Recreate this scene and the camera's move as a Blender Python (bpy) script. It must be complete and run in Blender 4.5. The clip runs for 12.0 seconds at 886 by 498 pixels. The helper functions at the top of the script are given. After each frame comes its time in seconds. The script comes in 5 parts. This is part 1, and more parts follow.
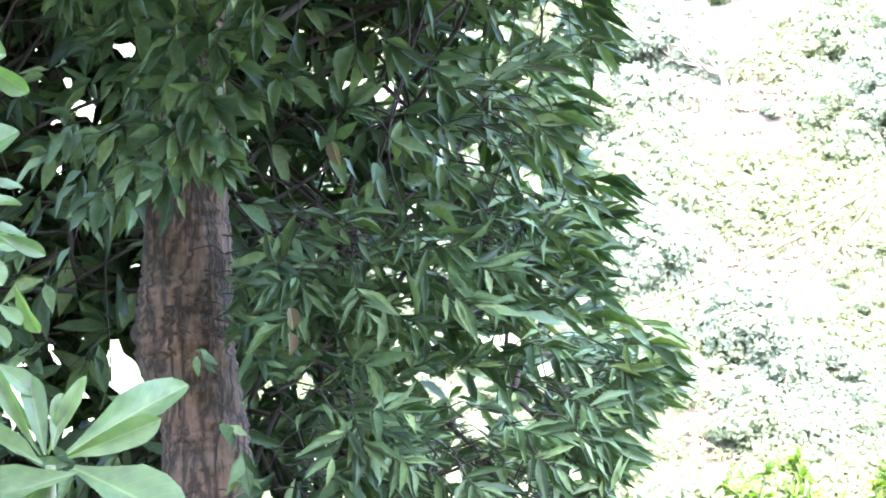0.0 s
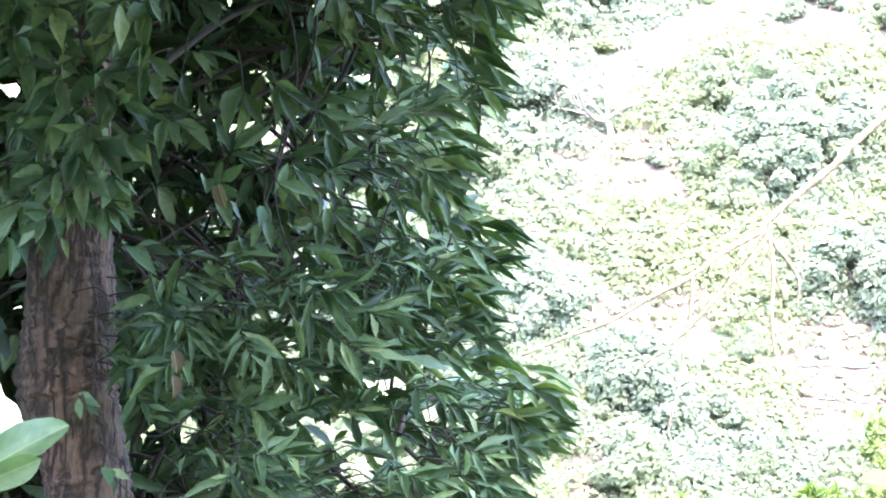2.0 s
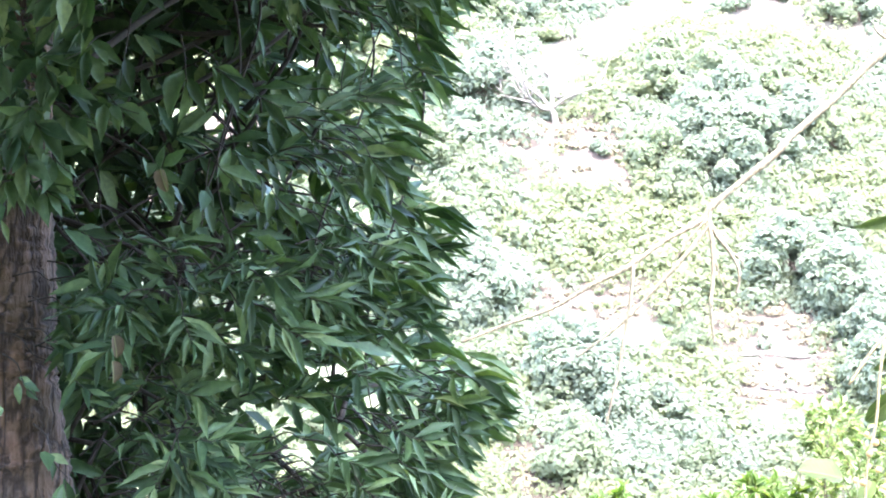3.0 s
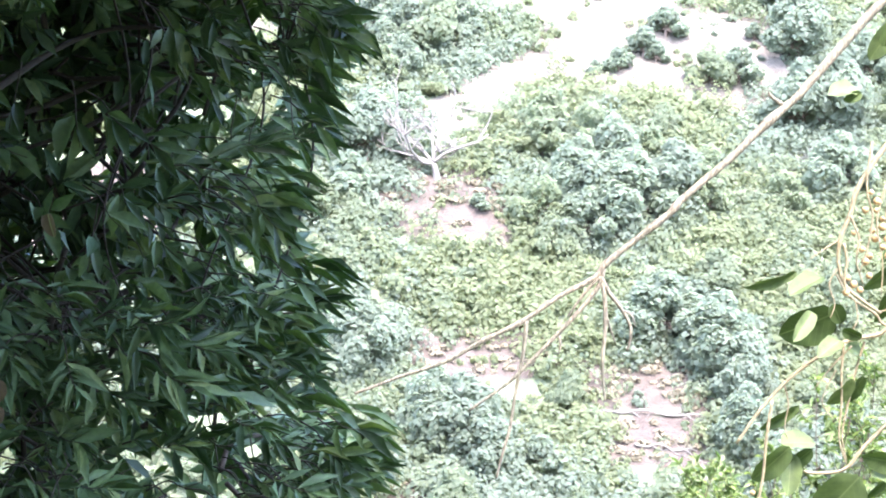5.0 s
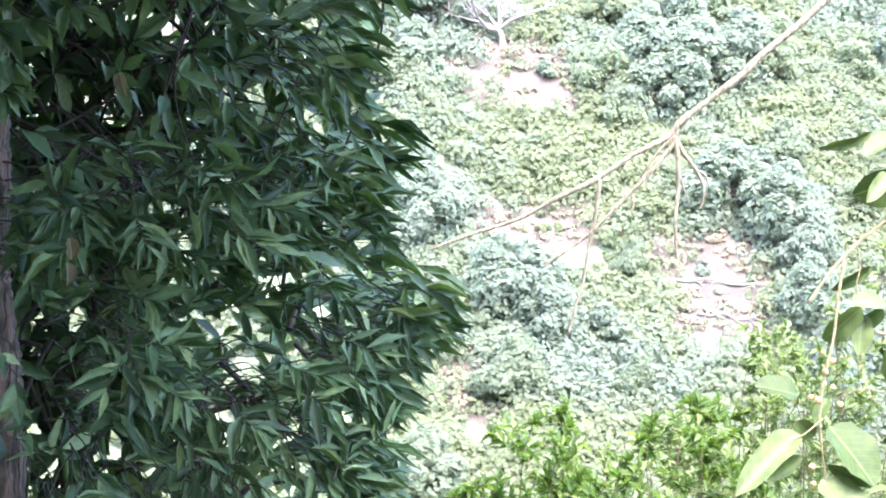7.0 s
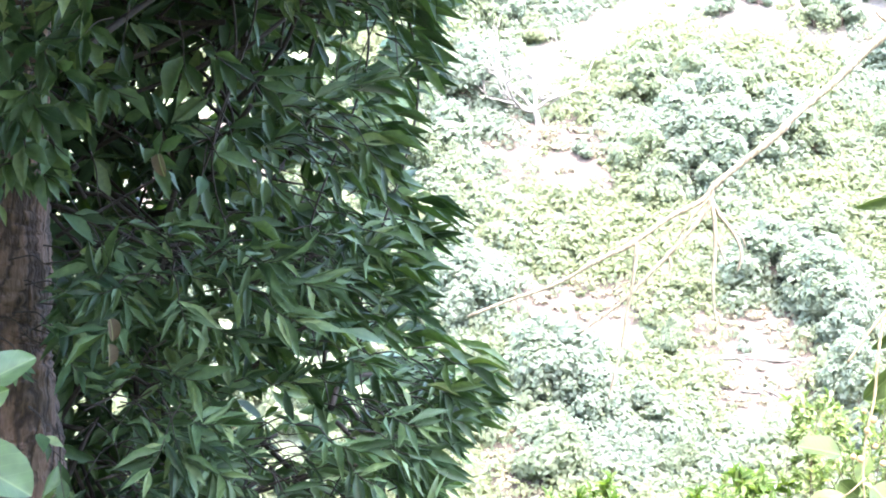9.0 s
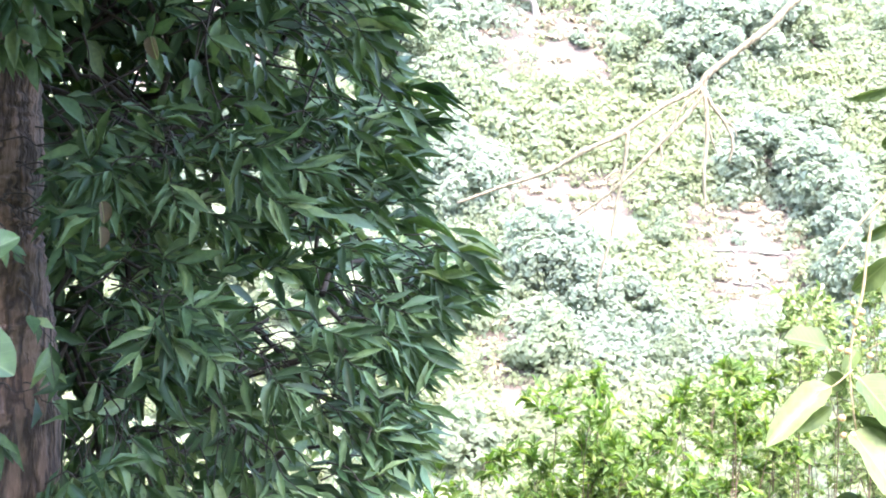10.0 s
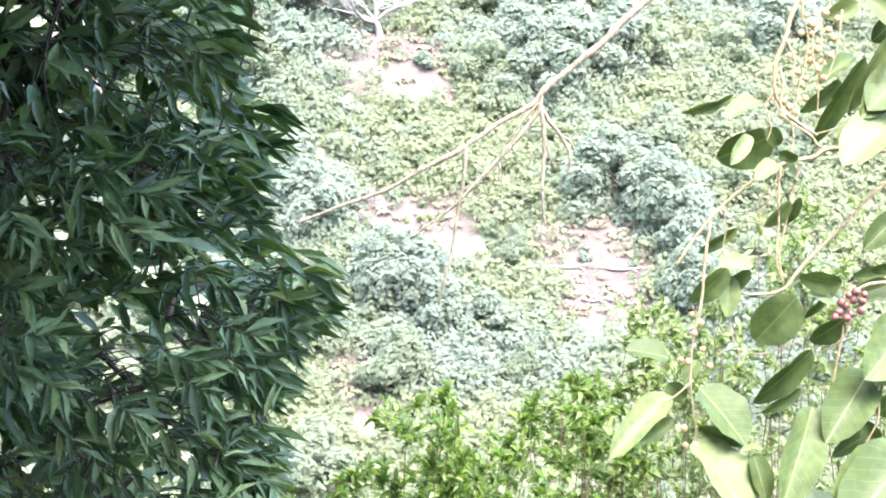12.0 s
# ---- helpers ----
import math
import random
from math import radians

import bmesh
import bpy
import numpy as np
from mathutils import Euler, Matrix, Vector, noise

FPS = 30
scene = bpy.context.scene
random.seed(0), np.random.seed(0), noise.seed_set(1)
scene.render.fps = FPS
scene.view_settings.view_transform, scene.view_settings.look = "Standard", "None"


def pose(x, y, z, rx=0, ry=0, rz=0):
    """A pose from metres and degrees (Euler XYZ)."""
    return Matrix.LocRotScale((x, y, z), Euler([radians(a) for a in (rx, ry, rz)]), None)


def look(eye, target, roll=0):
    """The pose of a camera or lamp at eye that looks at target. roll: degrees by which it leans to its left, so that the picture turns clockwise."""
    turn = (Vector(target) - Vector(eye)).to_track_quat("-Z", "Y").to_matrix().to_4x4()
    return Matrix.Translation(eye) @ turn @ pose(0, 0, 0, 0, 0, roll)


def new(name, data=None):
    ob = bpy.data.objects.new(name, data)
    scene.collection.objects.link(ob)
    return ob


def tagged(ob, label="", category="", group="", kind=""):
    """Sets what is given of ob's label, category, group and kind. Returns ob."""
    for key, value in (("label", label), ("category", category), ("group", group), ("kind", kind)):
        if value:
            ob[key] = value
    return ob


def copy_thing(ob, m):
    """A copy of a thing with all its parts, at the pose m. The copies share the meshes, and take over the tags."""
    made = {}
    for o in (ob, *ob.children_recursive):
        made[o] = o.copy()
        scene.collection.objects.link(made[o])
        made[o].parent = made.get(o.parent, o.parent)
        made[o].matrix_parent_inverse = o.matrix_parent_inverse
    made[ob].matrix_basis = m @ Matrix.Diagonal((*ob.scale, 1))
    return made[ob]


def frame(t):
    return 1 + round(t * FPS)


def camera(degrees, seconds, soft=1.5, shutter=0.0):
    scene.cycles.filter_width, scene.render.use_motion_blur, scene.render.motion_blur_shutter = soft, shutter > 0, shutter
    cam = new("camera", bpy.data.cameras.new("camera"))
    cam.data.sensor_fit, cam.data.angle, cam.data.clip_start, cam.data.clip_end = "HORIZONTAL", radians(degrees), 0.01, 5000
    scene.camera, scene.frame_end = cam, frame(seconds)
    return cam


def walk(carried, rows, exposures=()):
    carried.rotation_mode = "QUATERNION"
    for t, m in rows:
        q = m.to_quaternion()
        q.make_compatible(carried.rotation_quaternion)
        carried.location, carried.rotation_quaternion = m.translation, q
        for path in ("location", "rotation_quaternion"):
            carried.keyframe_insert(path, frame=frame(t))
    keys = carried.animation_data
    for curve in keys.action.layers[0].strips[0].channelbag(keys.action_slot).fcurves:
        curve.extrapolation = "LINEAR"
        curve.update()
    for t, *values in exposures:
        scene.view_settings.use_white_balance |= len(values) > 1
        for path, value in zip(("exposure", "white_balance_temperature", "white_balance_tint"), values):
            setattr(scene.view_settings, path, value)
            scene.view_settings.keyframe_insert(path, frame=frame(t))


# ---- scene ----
# Camera: held in the hand, turning almost on the spot.
cam = camera(22.0, 12.0, soft=1.9)
PATH = [  # seconds, x, y, z, yaw, pitch, roll
    (0.0, 0.0, 0.0, 1.6, 0.0, 0.003, 0.0),
    (0.5, -0.0060, 0.0140, 1.5950, 0.671, 0.359, 0.944),
    (1.0, -0.0009, 0.0123, 1.5977, -2.711, -0.397, 1.805),
    (1.5, -0.0148, 0.0067, 1.5912, -3.558, 0.746, 1.168),
    (2.0, 0.0016, 0.0079, 1.5946, -2.851, 1.158, 0.444),
    (2.5, 0.0154, 0.0051, 1.5923, -4.492, 1.252, 0.202),
    (3.0, 0.0086, 0.0147, 1.5927, -4.262, 0.857, 0.871),
    (3.5, -0.0024, 0.0177, 1.5986, -4.75, 1.917, 1.626),
    (3.7, -0.0060, 0.0120, 1.6000, -4.366, 2.701, 2.030),
    (5.3, -0.0340, -0.0080, 1.5890, -7.575, 2.191, 2.114),
    (5.5, -0.038, -0.0102, 1.5876, -7.246, 2.163, 2.189),
    (6, -0.0469, -0.0157, 1.5813, -6.332, 1.506, 2.21),
    (6.5, -0.0473, -0.03, 1.5739, -6.169, 0.2, 2.071),
    (7, -0.0484, -0.0225, 1.5704, -5.806, -1.147, 2.618),
    (7.2, -0.0495, -0.0247, 1.572, -4.777, -0.584, 2.831),
    (8.8, -0.0409, -0.0302, 1.5369, -4.662, 0.175, 1.733),
    (9, -0.0462, -0.0437, 1.5379, -4.735, 0.902, 1.425),
    (9.5, -0.0404, -0.0362, 1.541, -4.516, -0.407, 2.08),
    (10, -0.035, -0.0316, 1.5343, -4.957, -1.901, 2.221),
    (10.5, -0.0281, -0.0263, 1.5341, -5.907, -1.91, 2.093),
    (11, -0.0273, -0.0092, 1.5349, -4.977, -2.601, 1.866),
    (11.5, -0.029, -0.0154, 1.5323, -6.78, -2.671, 1.552),
    (12, -0.0192, -0.0369, 1.5284, -8.743, -1.248, 1.111)]
EXPOSURES = [(t, stops + 0.2, kelvin, 23) for t, stops, kelvin in (
    (0.0, 5.3, 6050), (0.5, 5.6, 6050), (1.0, 5.4, 6000), (1.5, 5.1, 5950), (2.5, 4.85, 5900), (3.5, 4.65, 5900),
    (5.5, 4.02, 5750), (6.5, 4.2, 5720), (7.0, 4.28, 5740), (9.0, 4.72, 6000), (9.5, 4.68, 6000), (10.5, 4.6, 5950), (11.5, 4.5, 5900), (12.0, 4.24, 5950))]
walk(cam, [(t, pose(x, y, z, 90 + pitch, 0, yaw) @ pose(0, 0, 0, 0, 0, roll)) for t, x, y, z, yaw, pitch, roll in PATH], EXPOSURES)

# ---- light: high veiled sun behind the camera, hazy blue sky ----
SUN = Vector((0.1, -0.5, 0.86)).normalized()
world = bpy.data.worlds.new("sky")
scene.world = world
world.use_nodes = True
sky = world.node_tree.nodes.new("ShaderNodeTexSky")
sky.sky_type, sky.sun_disc = "NISHITA", False
sky.sun_elevation = math.asin(SUN.z)
sky.sun_rotation = math.atan2(SUN.x, SUN.y)
sky.dust_density = 3.0
back = world.node_tree.nodes["Background"]
back.inputs["Strength"].default_value = 0.15
world.node_tree.links.new(sky.outputs[0], back.inputs["Color"])
sun = new("sun", bpy.data.lights.new("sun", "SUN"))
sun.data.energy, sun.data.angle, sun.data.color = 0.6, radians(45.0), (1.0, 0.92, 0.77)
sun.matrix_basis = look(SUN * 60, (0, 0, 0))


# ---- materials ----
def material(name):
    m = bpy.data.materials.new(name)
    m.use_nodes = True
    n, l = m.node_tree.nodes, m.node_tree.links
    return m, n, l, n["Principled BSDF"], n["Material Output"]


def ramp(n, stops):
    r = n.new("ShaderNodeValToRGB")
    while len(r.color_ramp.elements) < len(stops):
        r.color_ramp.elements.new(0.5)
    for e, (p, c) in zip(r.color_ramp.elements, stops):
        e.position, e.color = p, (*c, 1)
    return r


def leaf_material(name, stops, rough=0.4, through_light=0.3, glow=(1.2, 1.5, 0.5), rib=(0.3, 0.38, 0.2), rib_width=0.05, single=False, spec=0.5, rib_amount=0.6):
    """A leaf: colour that differs from leaf to leaf, a paler midrib and side veins, gloss, and light that shines through."""
    m, n, l, bsdf, out = material(name)
    if single:
        rnd = n.new("ShaderNodeObjectInfo").outputs["Random"]
    else:
        rnd = n.new("ShaderNodeNewGeometry").outputs["Random Per Island"]
    cr = ramp(n, stops)
    l.new(rnd, cr.inputs[0])
    tex = n.new("ShaderNodeTexCoord")
    spots = n.new("ShaderNodeTexNoise")
    spots.inputs["Scale"].default_value = 45
    spots.inputs["Detail"].default_value = 4
    geo = n.new("ShaderNodeNewGeometry")
    l.new(geo.outputs["Position"], spots.inputs["Vector"])
    mott = n.new("ShaderNodeMix")
    mott.data_type, mott.blend_type = "RGBA", "MULTIPLY"
    mr = ramp(n, [(0.3, (0.7, 0.72, 0.7)), (0.75, (1.15, 1.12, 1.0))])
    l.new(spots.outputs["Fac"], mr.inputs[0])
    mott.inputs[0].default_value = 1.0
    l.new(cr.outputs[0], mott.inputs[6])
    l.new(mr.outputs[0], mott.inputs[7])
    # midrib and veins, from the leaf's own coordinates (u along it, v across)
    sep = n.new("ShaderNodeSeparateXYZ")
    l.new(tex.outputs["UV"], sep.inputs[0])

    def math_node(op, a, b=None, c=None):
        k = n.new("ShaderNodeMath")
        k.operation = op
        for i, v in enumerate((a, b, c)):
            if v is None:
                continue
            if isinstance(v, (int, float)):
                k.inputs[i].default_value = v
            else:
                l.new(v, k.inputs[i])
        return k.outputs[0]
    off = math_node("ABSOLUTE", math_node("SUBTRACT", sep.outputs[1], 0.5))
    mid = math_node("SMOOTH_MIN", 1.0, math_node("DIVIDE", off, rib_width), 0.1)
    slant = math_node("SUBTRACT", math_node("MULTIPLY", sep.outputs[0], 9.0), math_node("MULTIPLY", off, 5.0))
    vein = math_node("ABSOLUTE", math_node("SUBTRACT", math_node("FRACT", slant), 0.5))
    side = math_node("MINIMUM", 1.0, math_node("DIVIDE", vein, 0.07))
    both = math_node("MINIMUM", mid, math_node("MULTIPLY_ADD", side, 0.3, 0.7))
    amount = math_node("MULTIPLY", math_node("SUBTRACT", 1.0, both), rib_amount)
    veined = n.new("ShaderNodeMix")
    veined.data_type = "RGBA"
    l.new(amount, veined.inputs[0])
    l.new(mott.outputs[2], veined.inputs[6])
    veined.inputs[7].default_value = (*rib, 1)
    l.new(veined.outputs[2], bsdf.inputs["Base Color"])
    bsdf.inputs["Roughness"].default_value = rough
    bsdf.inputs["Specular IOR Level"].default_value = spec
    bump = n.new("ShaderNodeBump")
    bump.inputs["Strength"].default_value = 0.2
    bump.inputs["Distance"].default_value = 0.002
    l.new(both, bump.inputs["Height"])
    l.new(bump.outputs[0], bsdf.inputs["Normal"])
    if through_light:
        tr = n.new("ShaderNodeBsdfTranslucent")
        tint = n.new("ShaderNodeMix")
        tint.data_type, tint.blend_type = "RGBA", "MULTIPLY"
        tint.inputs[0].default_value = 1.0
        l.new(veined.outputs[2], tint.inputs[6])
        tint.inputs[7].default_value = (*glow, 1)
        l.new(tint.outputs[2], tr.inputs["Color"])
        mix = n.new("ShaderNodeMixShader")
        mix.inputs[0].default_value = through_light
        l.new(bsdf.outputs[0], mix.inputs[1])
        l.new(tr.outputs[0], mix.inputs[2])
        l.new(mix.outputs[0], out.inputs["Surface"])
    return m


def bark_material(name, dark, light, scale=18.0, stretch=0.25, rough=0.9, depth=0.012, warp_by=0.12):
    m, n, l, bsdf, out = material(name)
    tex = n.new("ShaderNodeTexCoord")
    mp = n.new("ShaderNodeMapping")
    mp.inputs["Scale"].default_value = (1, 1, stretch)
    l.new(tex.outputs["Object"], mp.inputs[0])
    vor = n.new("ShaderNodeTexVoronoi")
    vor.feature = "DISTANCE_TO_EDGE"
    vor.inputs["Scale"].default_value = scale
    warp = n.new("ShaderNodeTexNoise")
    warp.inputs["Scale"].default_value = scale * 0.6
    warp.inputs["Detail"].default_value = 5
    l.new(mp.outputs[0], warp.inputs["Vector"])
    add = n.new("ShaderNodeMix")
    add.data_type, add.blend_type = "RGBA", "ADD"
    add.inputs[0].default_value = warp_by
    l.new(mp.outputs[0], add.inputs[6])
    l.new(warp.outputs["Color"], add.inputs[7])
    l.new(add.outputs[2], vor.inputs["Vector"])
    fine = n.new("ShaderNodeTexNoise")
    fine.inputs["Scale"].default_value = scale * 5
    fine.inputs["Detail"].default_value = 6
    l.new(mp.outputs[0], fine.inputs["Vector"])
    hgt = n.new("ShaderNodeMath")
    hgt.operation = "MULTIPLY_ADD"
    l.new(fine.outputs["Fac"], hgt.inputs[0])
    hgt.inputs[1].default_value = 0.35
    edge = n.new("ShaderNodeMath")
    edge.operation = "MINIMUM"
    l.new(vor.outputs["Distance"], edge.inputs[0])
    edge.inputs[1].default_value = 0.22
    l.new(edge.outputs[0], hgt.inputs[2])
    cr = ramp(n, [(0.1, [c * 0.45 for c in dark]), (0.22, dark), (0.5, light)])
    l.new(hgt.outputs[0], cr.inputs[0])
    blotch = n.new("ShaderNodeTexNoise")
    blotch.inputs["Scale"].default_value = 5
    l.new(tex.outputs["Object"], blotch.inputs["Vector"])
    br = ramp(n, [(0.35, (0.75, 0.78, 0.72)), (0.7, (1.1, 1.02, 0.98))])
    l.new(blotch.outputs["Fac"], br.inputs[0])
    mul = n.new("ShaderNodeMix")
    mul.data_type, mul.blend_type = "RGBA", "MULTIPLY"
    mul.inputs[0].default_value = 1.0
    l.new(cr.outputs[0], mul.inputs[6])
    l.new(br.outputs[0], mul.inputs[7])
    l.new(mul.outputs[2], bsdf.inputs["Base Color"])
    bsdf.inputs["Roughness"].default_value = rough
    bump = n.new("ShaderNodeBump")
    bump.inputs["Strength"].default_value = 0.9
    bump.inputs["Distance"].default_value = depth
    l.new(hgt.outputs[0], bump.inputs["Height"])
    l.new(bump.outputs[0], bsdf.inputs["Normal"])
    return m


def soil_material():
    """Dry hillside: pale crumbling earth, pinkish clay, straw-coloured and green ground cover in patches."""
    m, n, l, bsdf, out = material("dry_hillside_soil")
    geo = n.new("ShaderNodeNewGeometry")

    def noise_node(scale, detail=6):
        k = n.new("ShaderNodeTexNoise")
        k.inputs["Scale"].default_value = scale
        k.inputs["Detail"].default_value = detail
        l.new(geo.outputs["Position"], k.inputs["Vector"])
        return k.outputs["Fac"]
    earth = ramp(n, [(0.3, (0.045, 0.034, 0.024)), (0.5, (0.057, 0.0445, 0.032)), (0.7, (0.071, 0.057, 0.042))])
    l.new(noise_node(0.9, 8), earth.inputs[0])
    sand = ramp(n, [(0.3, (0.07, 0.058, 0.041)), (0.65, (0.125, 0.109, 0.082))])
    l.new(noise_node(0.7, 8), sand.inputs[0])
    slip = n.new("ShaderNodeAttribute")
    slip.attribute_name = "slip"
    bare = n.new("ShaderNodeMix")
    bare.data_type = "RGBA"
    l.new(slip.outputs["Fac"], bare.inputs[0])
    l.new(earth.outputs[0], bare.inputs[6])
    l.new(sand.outputs[0], bare.inputs[7])
    herb = ramp(n, [(0.35, (0.07, 0.09, 0.05)), (0.65, (0.125, 0.14, 0.075))])
    l.new(noise_node(2.5, 8), herb.inputs[0])
    earthy = n.new("ShaderNodeAttribute")
    earthy.attribute_name = "cover"
    rag = n.new("ShaderNodeMath")
    rag.operation = "MULTIPLY_ADD"
    l.new(noise_node(0.5, 8), rag.inputs[0])
    rag.inputs[1].default_value = 0.8
    l.new(earthy.outputs["Fac"], rag.inputs[2])
    mask = ramp(n, [(0.85, (0, 0, 0)), (1.0, (1, 1, 1))])
    l.new(rag.outputs[0], mask.inputs[0])
    mix = n.new("ShaderNodeMix")
    mix.data_type = "RGBA"
    l.new(mask.outputs[0], mix.inputs[0])
    l.new(bare.outputs[2], mix.inputs[6])
    l.new(herb.outputs[0], mix.inputs[7])
    # unseen near bank, coloured dark to throw less light up at the leaves
    dim_bank = ramp(n, [(0.3, (0.03, 0.026, 0.016)), (0.5, (0.05, 0.06, 0.025)), (0.7, (0.085, 0.085, 0.04))])
    l.new(noise_node(4.0, 9), dim_bank.inputs[0])
    near = n.new("ShaderNodeAttribute")
    near.attribute_name = "dim_bank"
    top = n.new("ShaderNodeMix")
    top.data_type = "RGBA"
    l.new(near.outputs["Fac"], top.inputs[0])
    l.new(mix.outputs[2], top.inputs[6])
    l.new(dim_bank.outputs[0], top.inputs[7])
    l.new(top.outputs[2], bsdf.inputs["Base Color"])
    bsdf.inputs["Roughness"].default_value = 0.95
    bump = n.new("ShaderNodeBump")
    bump.inputs["Distance"].default_value = 0.25
    bump.inputs["Strength"].default_value = 0.8
    l.new(noise_node(3.0, 10), bump.inputs["Height"])
    l.new(bump.outputs[0], bsdf.inputs["Normal"])
    return m


def plain(name, a, b, rough=0.6, scale=60.0):
    m, n, l, bsdf, out = material(name)
    k = n.new("ShaderNodeTexNoise")
    k.inputs["Scale"].default_value = scale
    k.inputs["Detail"].default_value = 5
    tex = n.new("ShaderNodeTexCoord")
    l.new(tex.outputs["Object"], k.inputs["Vector"])
    cr = ramp(n, [(0.3, a), (0.7, b)])
    l.new(k.outputs["Fac"], cr.inputs[0])
    l.new(cr.outputs[0], bsdf.inputs["Base Color"])
    bsdf.inputs["Roughness"].default_value = rough
    bump = n.new("ShaderNodeBump")
    bump.inputs["Strength"].default_value = 0.5
    bump.inputs["Distance"].default_value = 0.004
    l.new(k.outputs["Fac"], bump.inputs["Height"])
    l.new(bump.outputs[0], bsdf.inputs["Normal"])
    return m


DARK_LEAF = [(0.0, (0.017, 0.041, 0.018)), (0.4, (0.04, 0.085, 0.037)), (0.85, (0.09, 0.156, 0.07)), (1.0, (0.15, 0.215, 0.098))]
M_LEAF = leaf_material("dark_glossy_leaf", DARK_LEAF, rough=0.52, spec=0.26, glow=(1.4, 1.5, 0.3), through_light=0.14, rib=(0.06, 0.1, 0.04), rib_amount=0.22)
M_LEAF_ONE = leaf_material("dark_glossy_leaf_single", DARK_LEAF, rough=0.52, spec=0.26, glow=(1.4, 1.5, 0.3), through_light=0.14, rib=(0.06, 0.1, 0.04), rib_amount=0.22, single=True)
M_WITHERED = leaf_material("withered_leaf", [(0.0, (0.07, 0.052, 0.034)), (1.0, (0.1, 0.08, 0.055))], rough=0.7, single=True)
M_BROAD = leaf_material("broad_pale_leaf", [(0.0, (0.056, 0.1, 0.05)), (1.0, (0.09, 0.14, 0.068))], rough=0.45, through_light=0.4,
                        rib=(0.2, 0.26, 0.13), rib_width=0.035, single=True, rib_amount=0.35, spec=0.3)
M_BERRY_LEAF = leaf_material("berry_tree_leaf", [(0.0, (0.036, 0.06, 0.015)), (0.6, (0.072, 0.107, 0.036)), (1.0, (0.125, 0.163, 0.07))], rough=0.55, spec=0.18,
                             through_light=0.12, rib=(0.24, 0.29, 0.13), rib_width=0.03, single=True, rib_amount=0.36)
M_SHRUB = leaf_material("shrub_leaf", [(0.0, (0.046, 0.088, 0.022)), (0.6, (0.085, 0.145, 0.042)), (1.0, (0.165, 0.215, 0.075))], rough=0.6, spec=0.15, glow=(1.35, 1.55, 0.35), through_light=0.45)
M_SHRUB_PALE = leaf_material("pale_shrub_leaf", [(0.0, (0.06, 0.1, 0.035)), (0.5, (0.12, 0.17, 0.07)), (1.0, (0.24, 0.28, 0.15))], rough=0.6, spec=0.15, glow=(1.25, 1.35, 0.6), through_light=0.45)
# far foliage: colours lifted and evened to stand in for haze
M_HILL_HAZE = [leaf_material(nm, st, rough=0.9, through_light=0.68, glow=(1.12, 1.14, 0.98), rib_amount=0.0, spec=0.1) for nm, st in (
    ("hazed_hill_leaf_blue_green", [(0.0, (0.206, 0.251, 0.199)), (0.6, (0.22, 0.265, 0.209)), (1.0, (0.234, 0.277, 0.216))]),
    ("hazed_hill_leaf_green", [(0.0, (0.194, 0.234, 0.16)), (0.6, (0.211, 0.251, 0.172)), (1.0, (0.229, 0.267, 0.183))]),
    ("hazed_hill_leaf_yellow_green", [(0.0, (0.208, 0.242, 0.147)), (0.6, (0.226, 0.26, 0.158)), (1.0, (0.245, 0.277, 0.168))]))]
M_DRY = leaf_material("dry_straw", [(0.0, (0.19, 0.165, 0.115)), (0.6, (0.21, 0.188, 0.135)), (1.0, (0.24, 0.22, 0.16))], rough=0.9, through_light=0.3, glow=(1.0, 1.0, 0.9), rib_amount=0.0, spec=0.1)
M_BARK = bark_material("fissured_pinkish_bark", (0.045, 0.031, 0.022), (0.18, 0.125, 0.091), scale=14, stretch=0.2, warp_by=0.22, depth=0.06)
M_LIMB = bark_material("grey_brown_bark", (0.12, 0.09, 0.07), (0.27, 0.21, 0.17), scale=40, depth=0.004)
# bark inside the evergreen crown, its shade put into the near-black colour
M_SHADE_BARK = plain("shade_dark_bark", (0.014, 0.012, 0.008), (0.03, 0.025, 0.017), rough=1.0, scale=80)
M_BARE = bark_material("pale_smooth_bark", (0.13, 0.117, 0.08), (0.29, 0.262, 0.18), scale=55, depth=0.002, rough=0.7)
M_SHOOT = plain("reddish_shoot_bark", (0.045, 0.028, 0.016), (0.085, 0.055, 0.03), scale=90)
M_TWIG = plain("green_brown_twig", (0.15, 0.122, 0.06), (0.27, 0.225, 0.12), scale=90)
M_STALK = plain("green_stalk", (0.05, 0.07, 0.03), (0.1, 0.12, 0.05), scale=90)
M_PALE = plain("bleached_dead_wood", (0.1, 0.09, 0.072), (0.18, 0.164, 0.135), rough=0.85, scale=8)
M_BERRY = plain("pale_pinkish_berry", (0.26, 0.17, 0.07), (0.38, 0.27, 0.12), rough=0.35, scale=120)
M_RED = plain("dull_red_berry", (0.075, 0.028, 0.022), (0.16, 0.065, 0.052), rough=0.35, scale=120)
M_SOIL = soil_material()


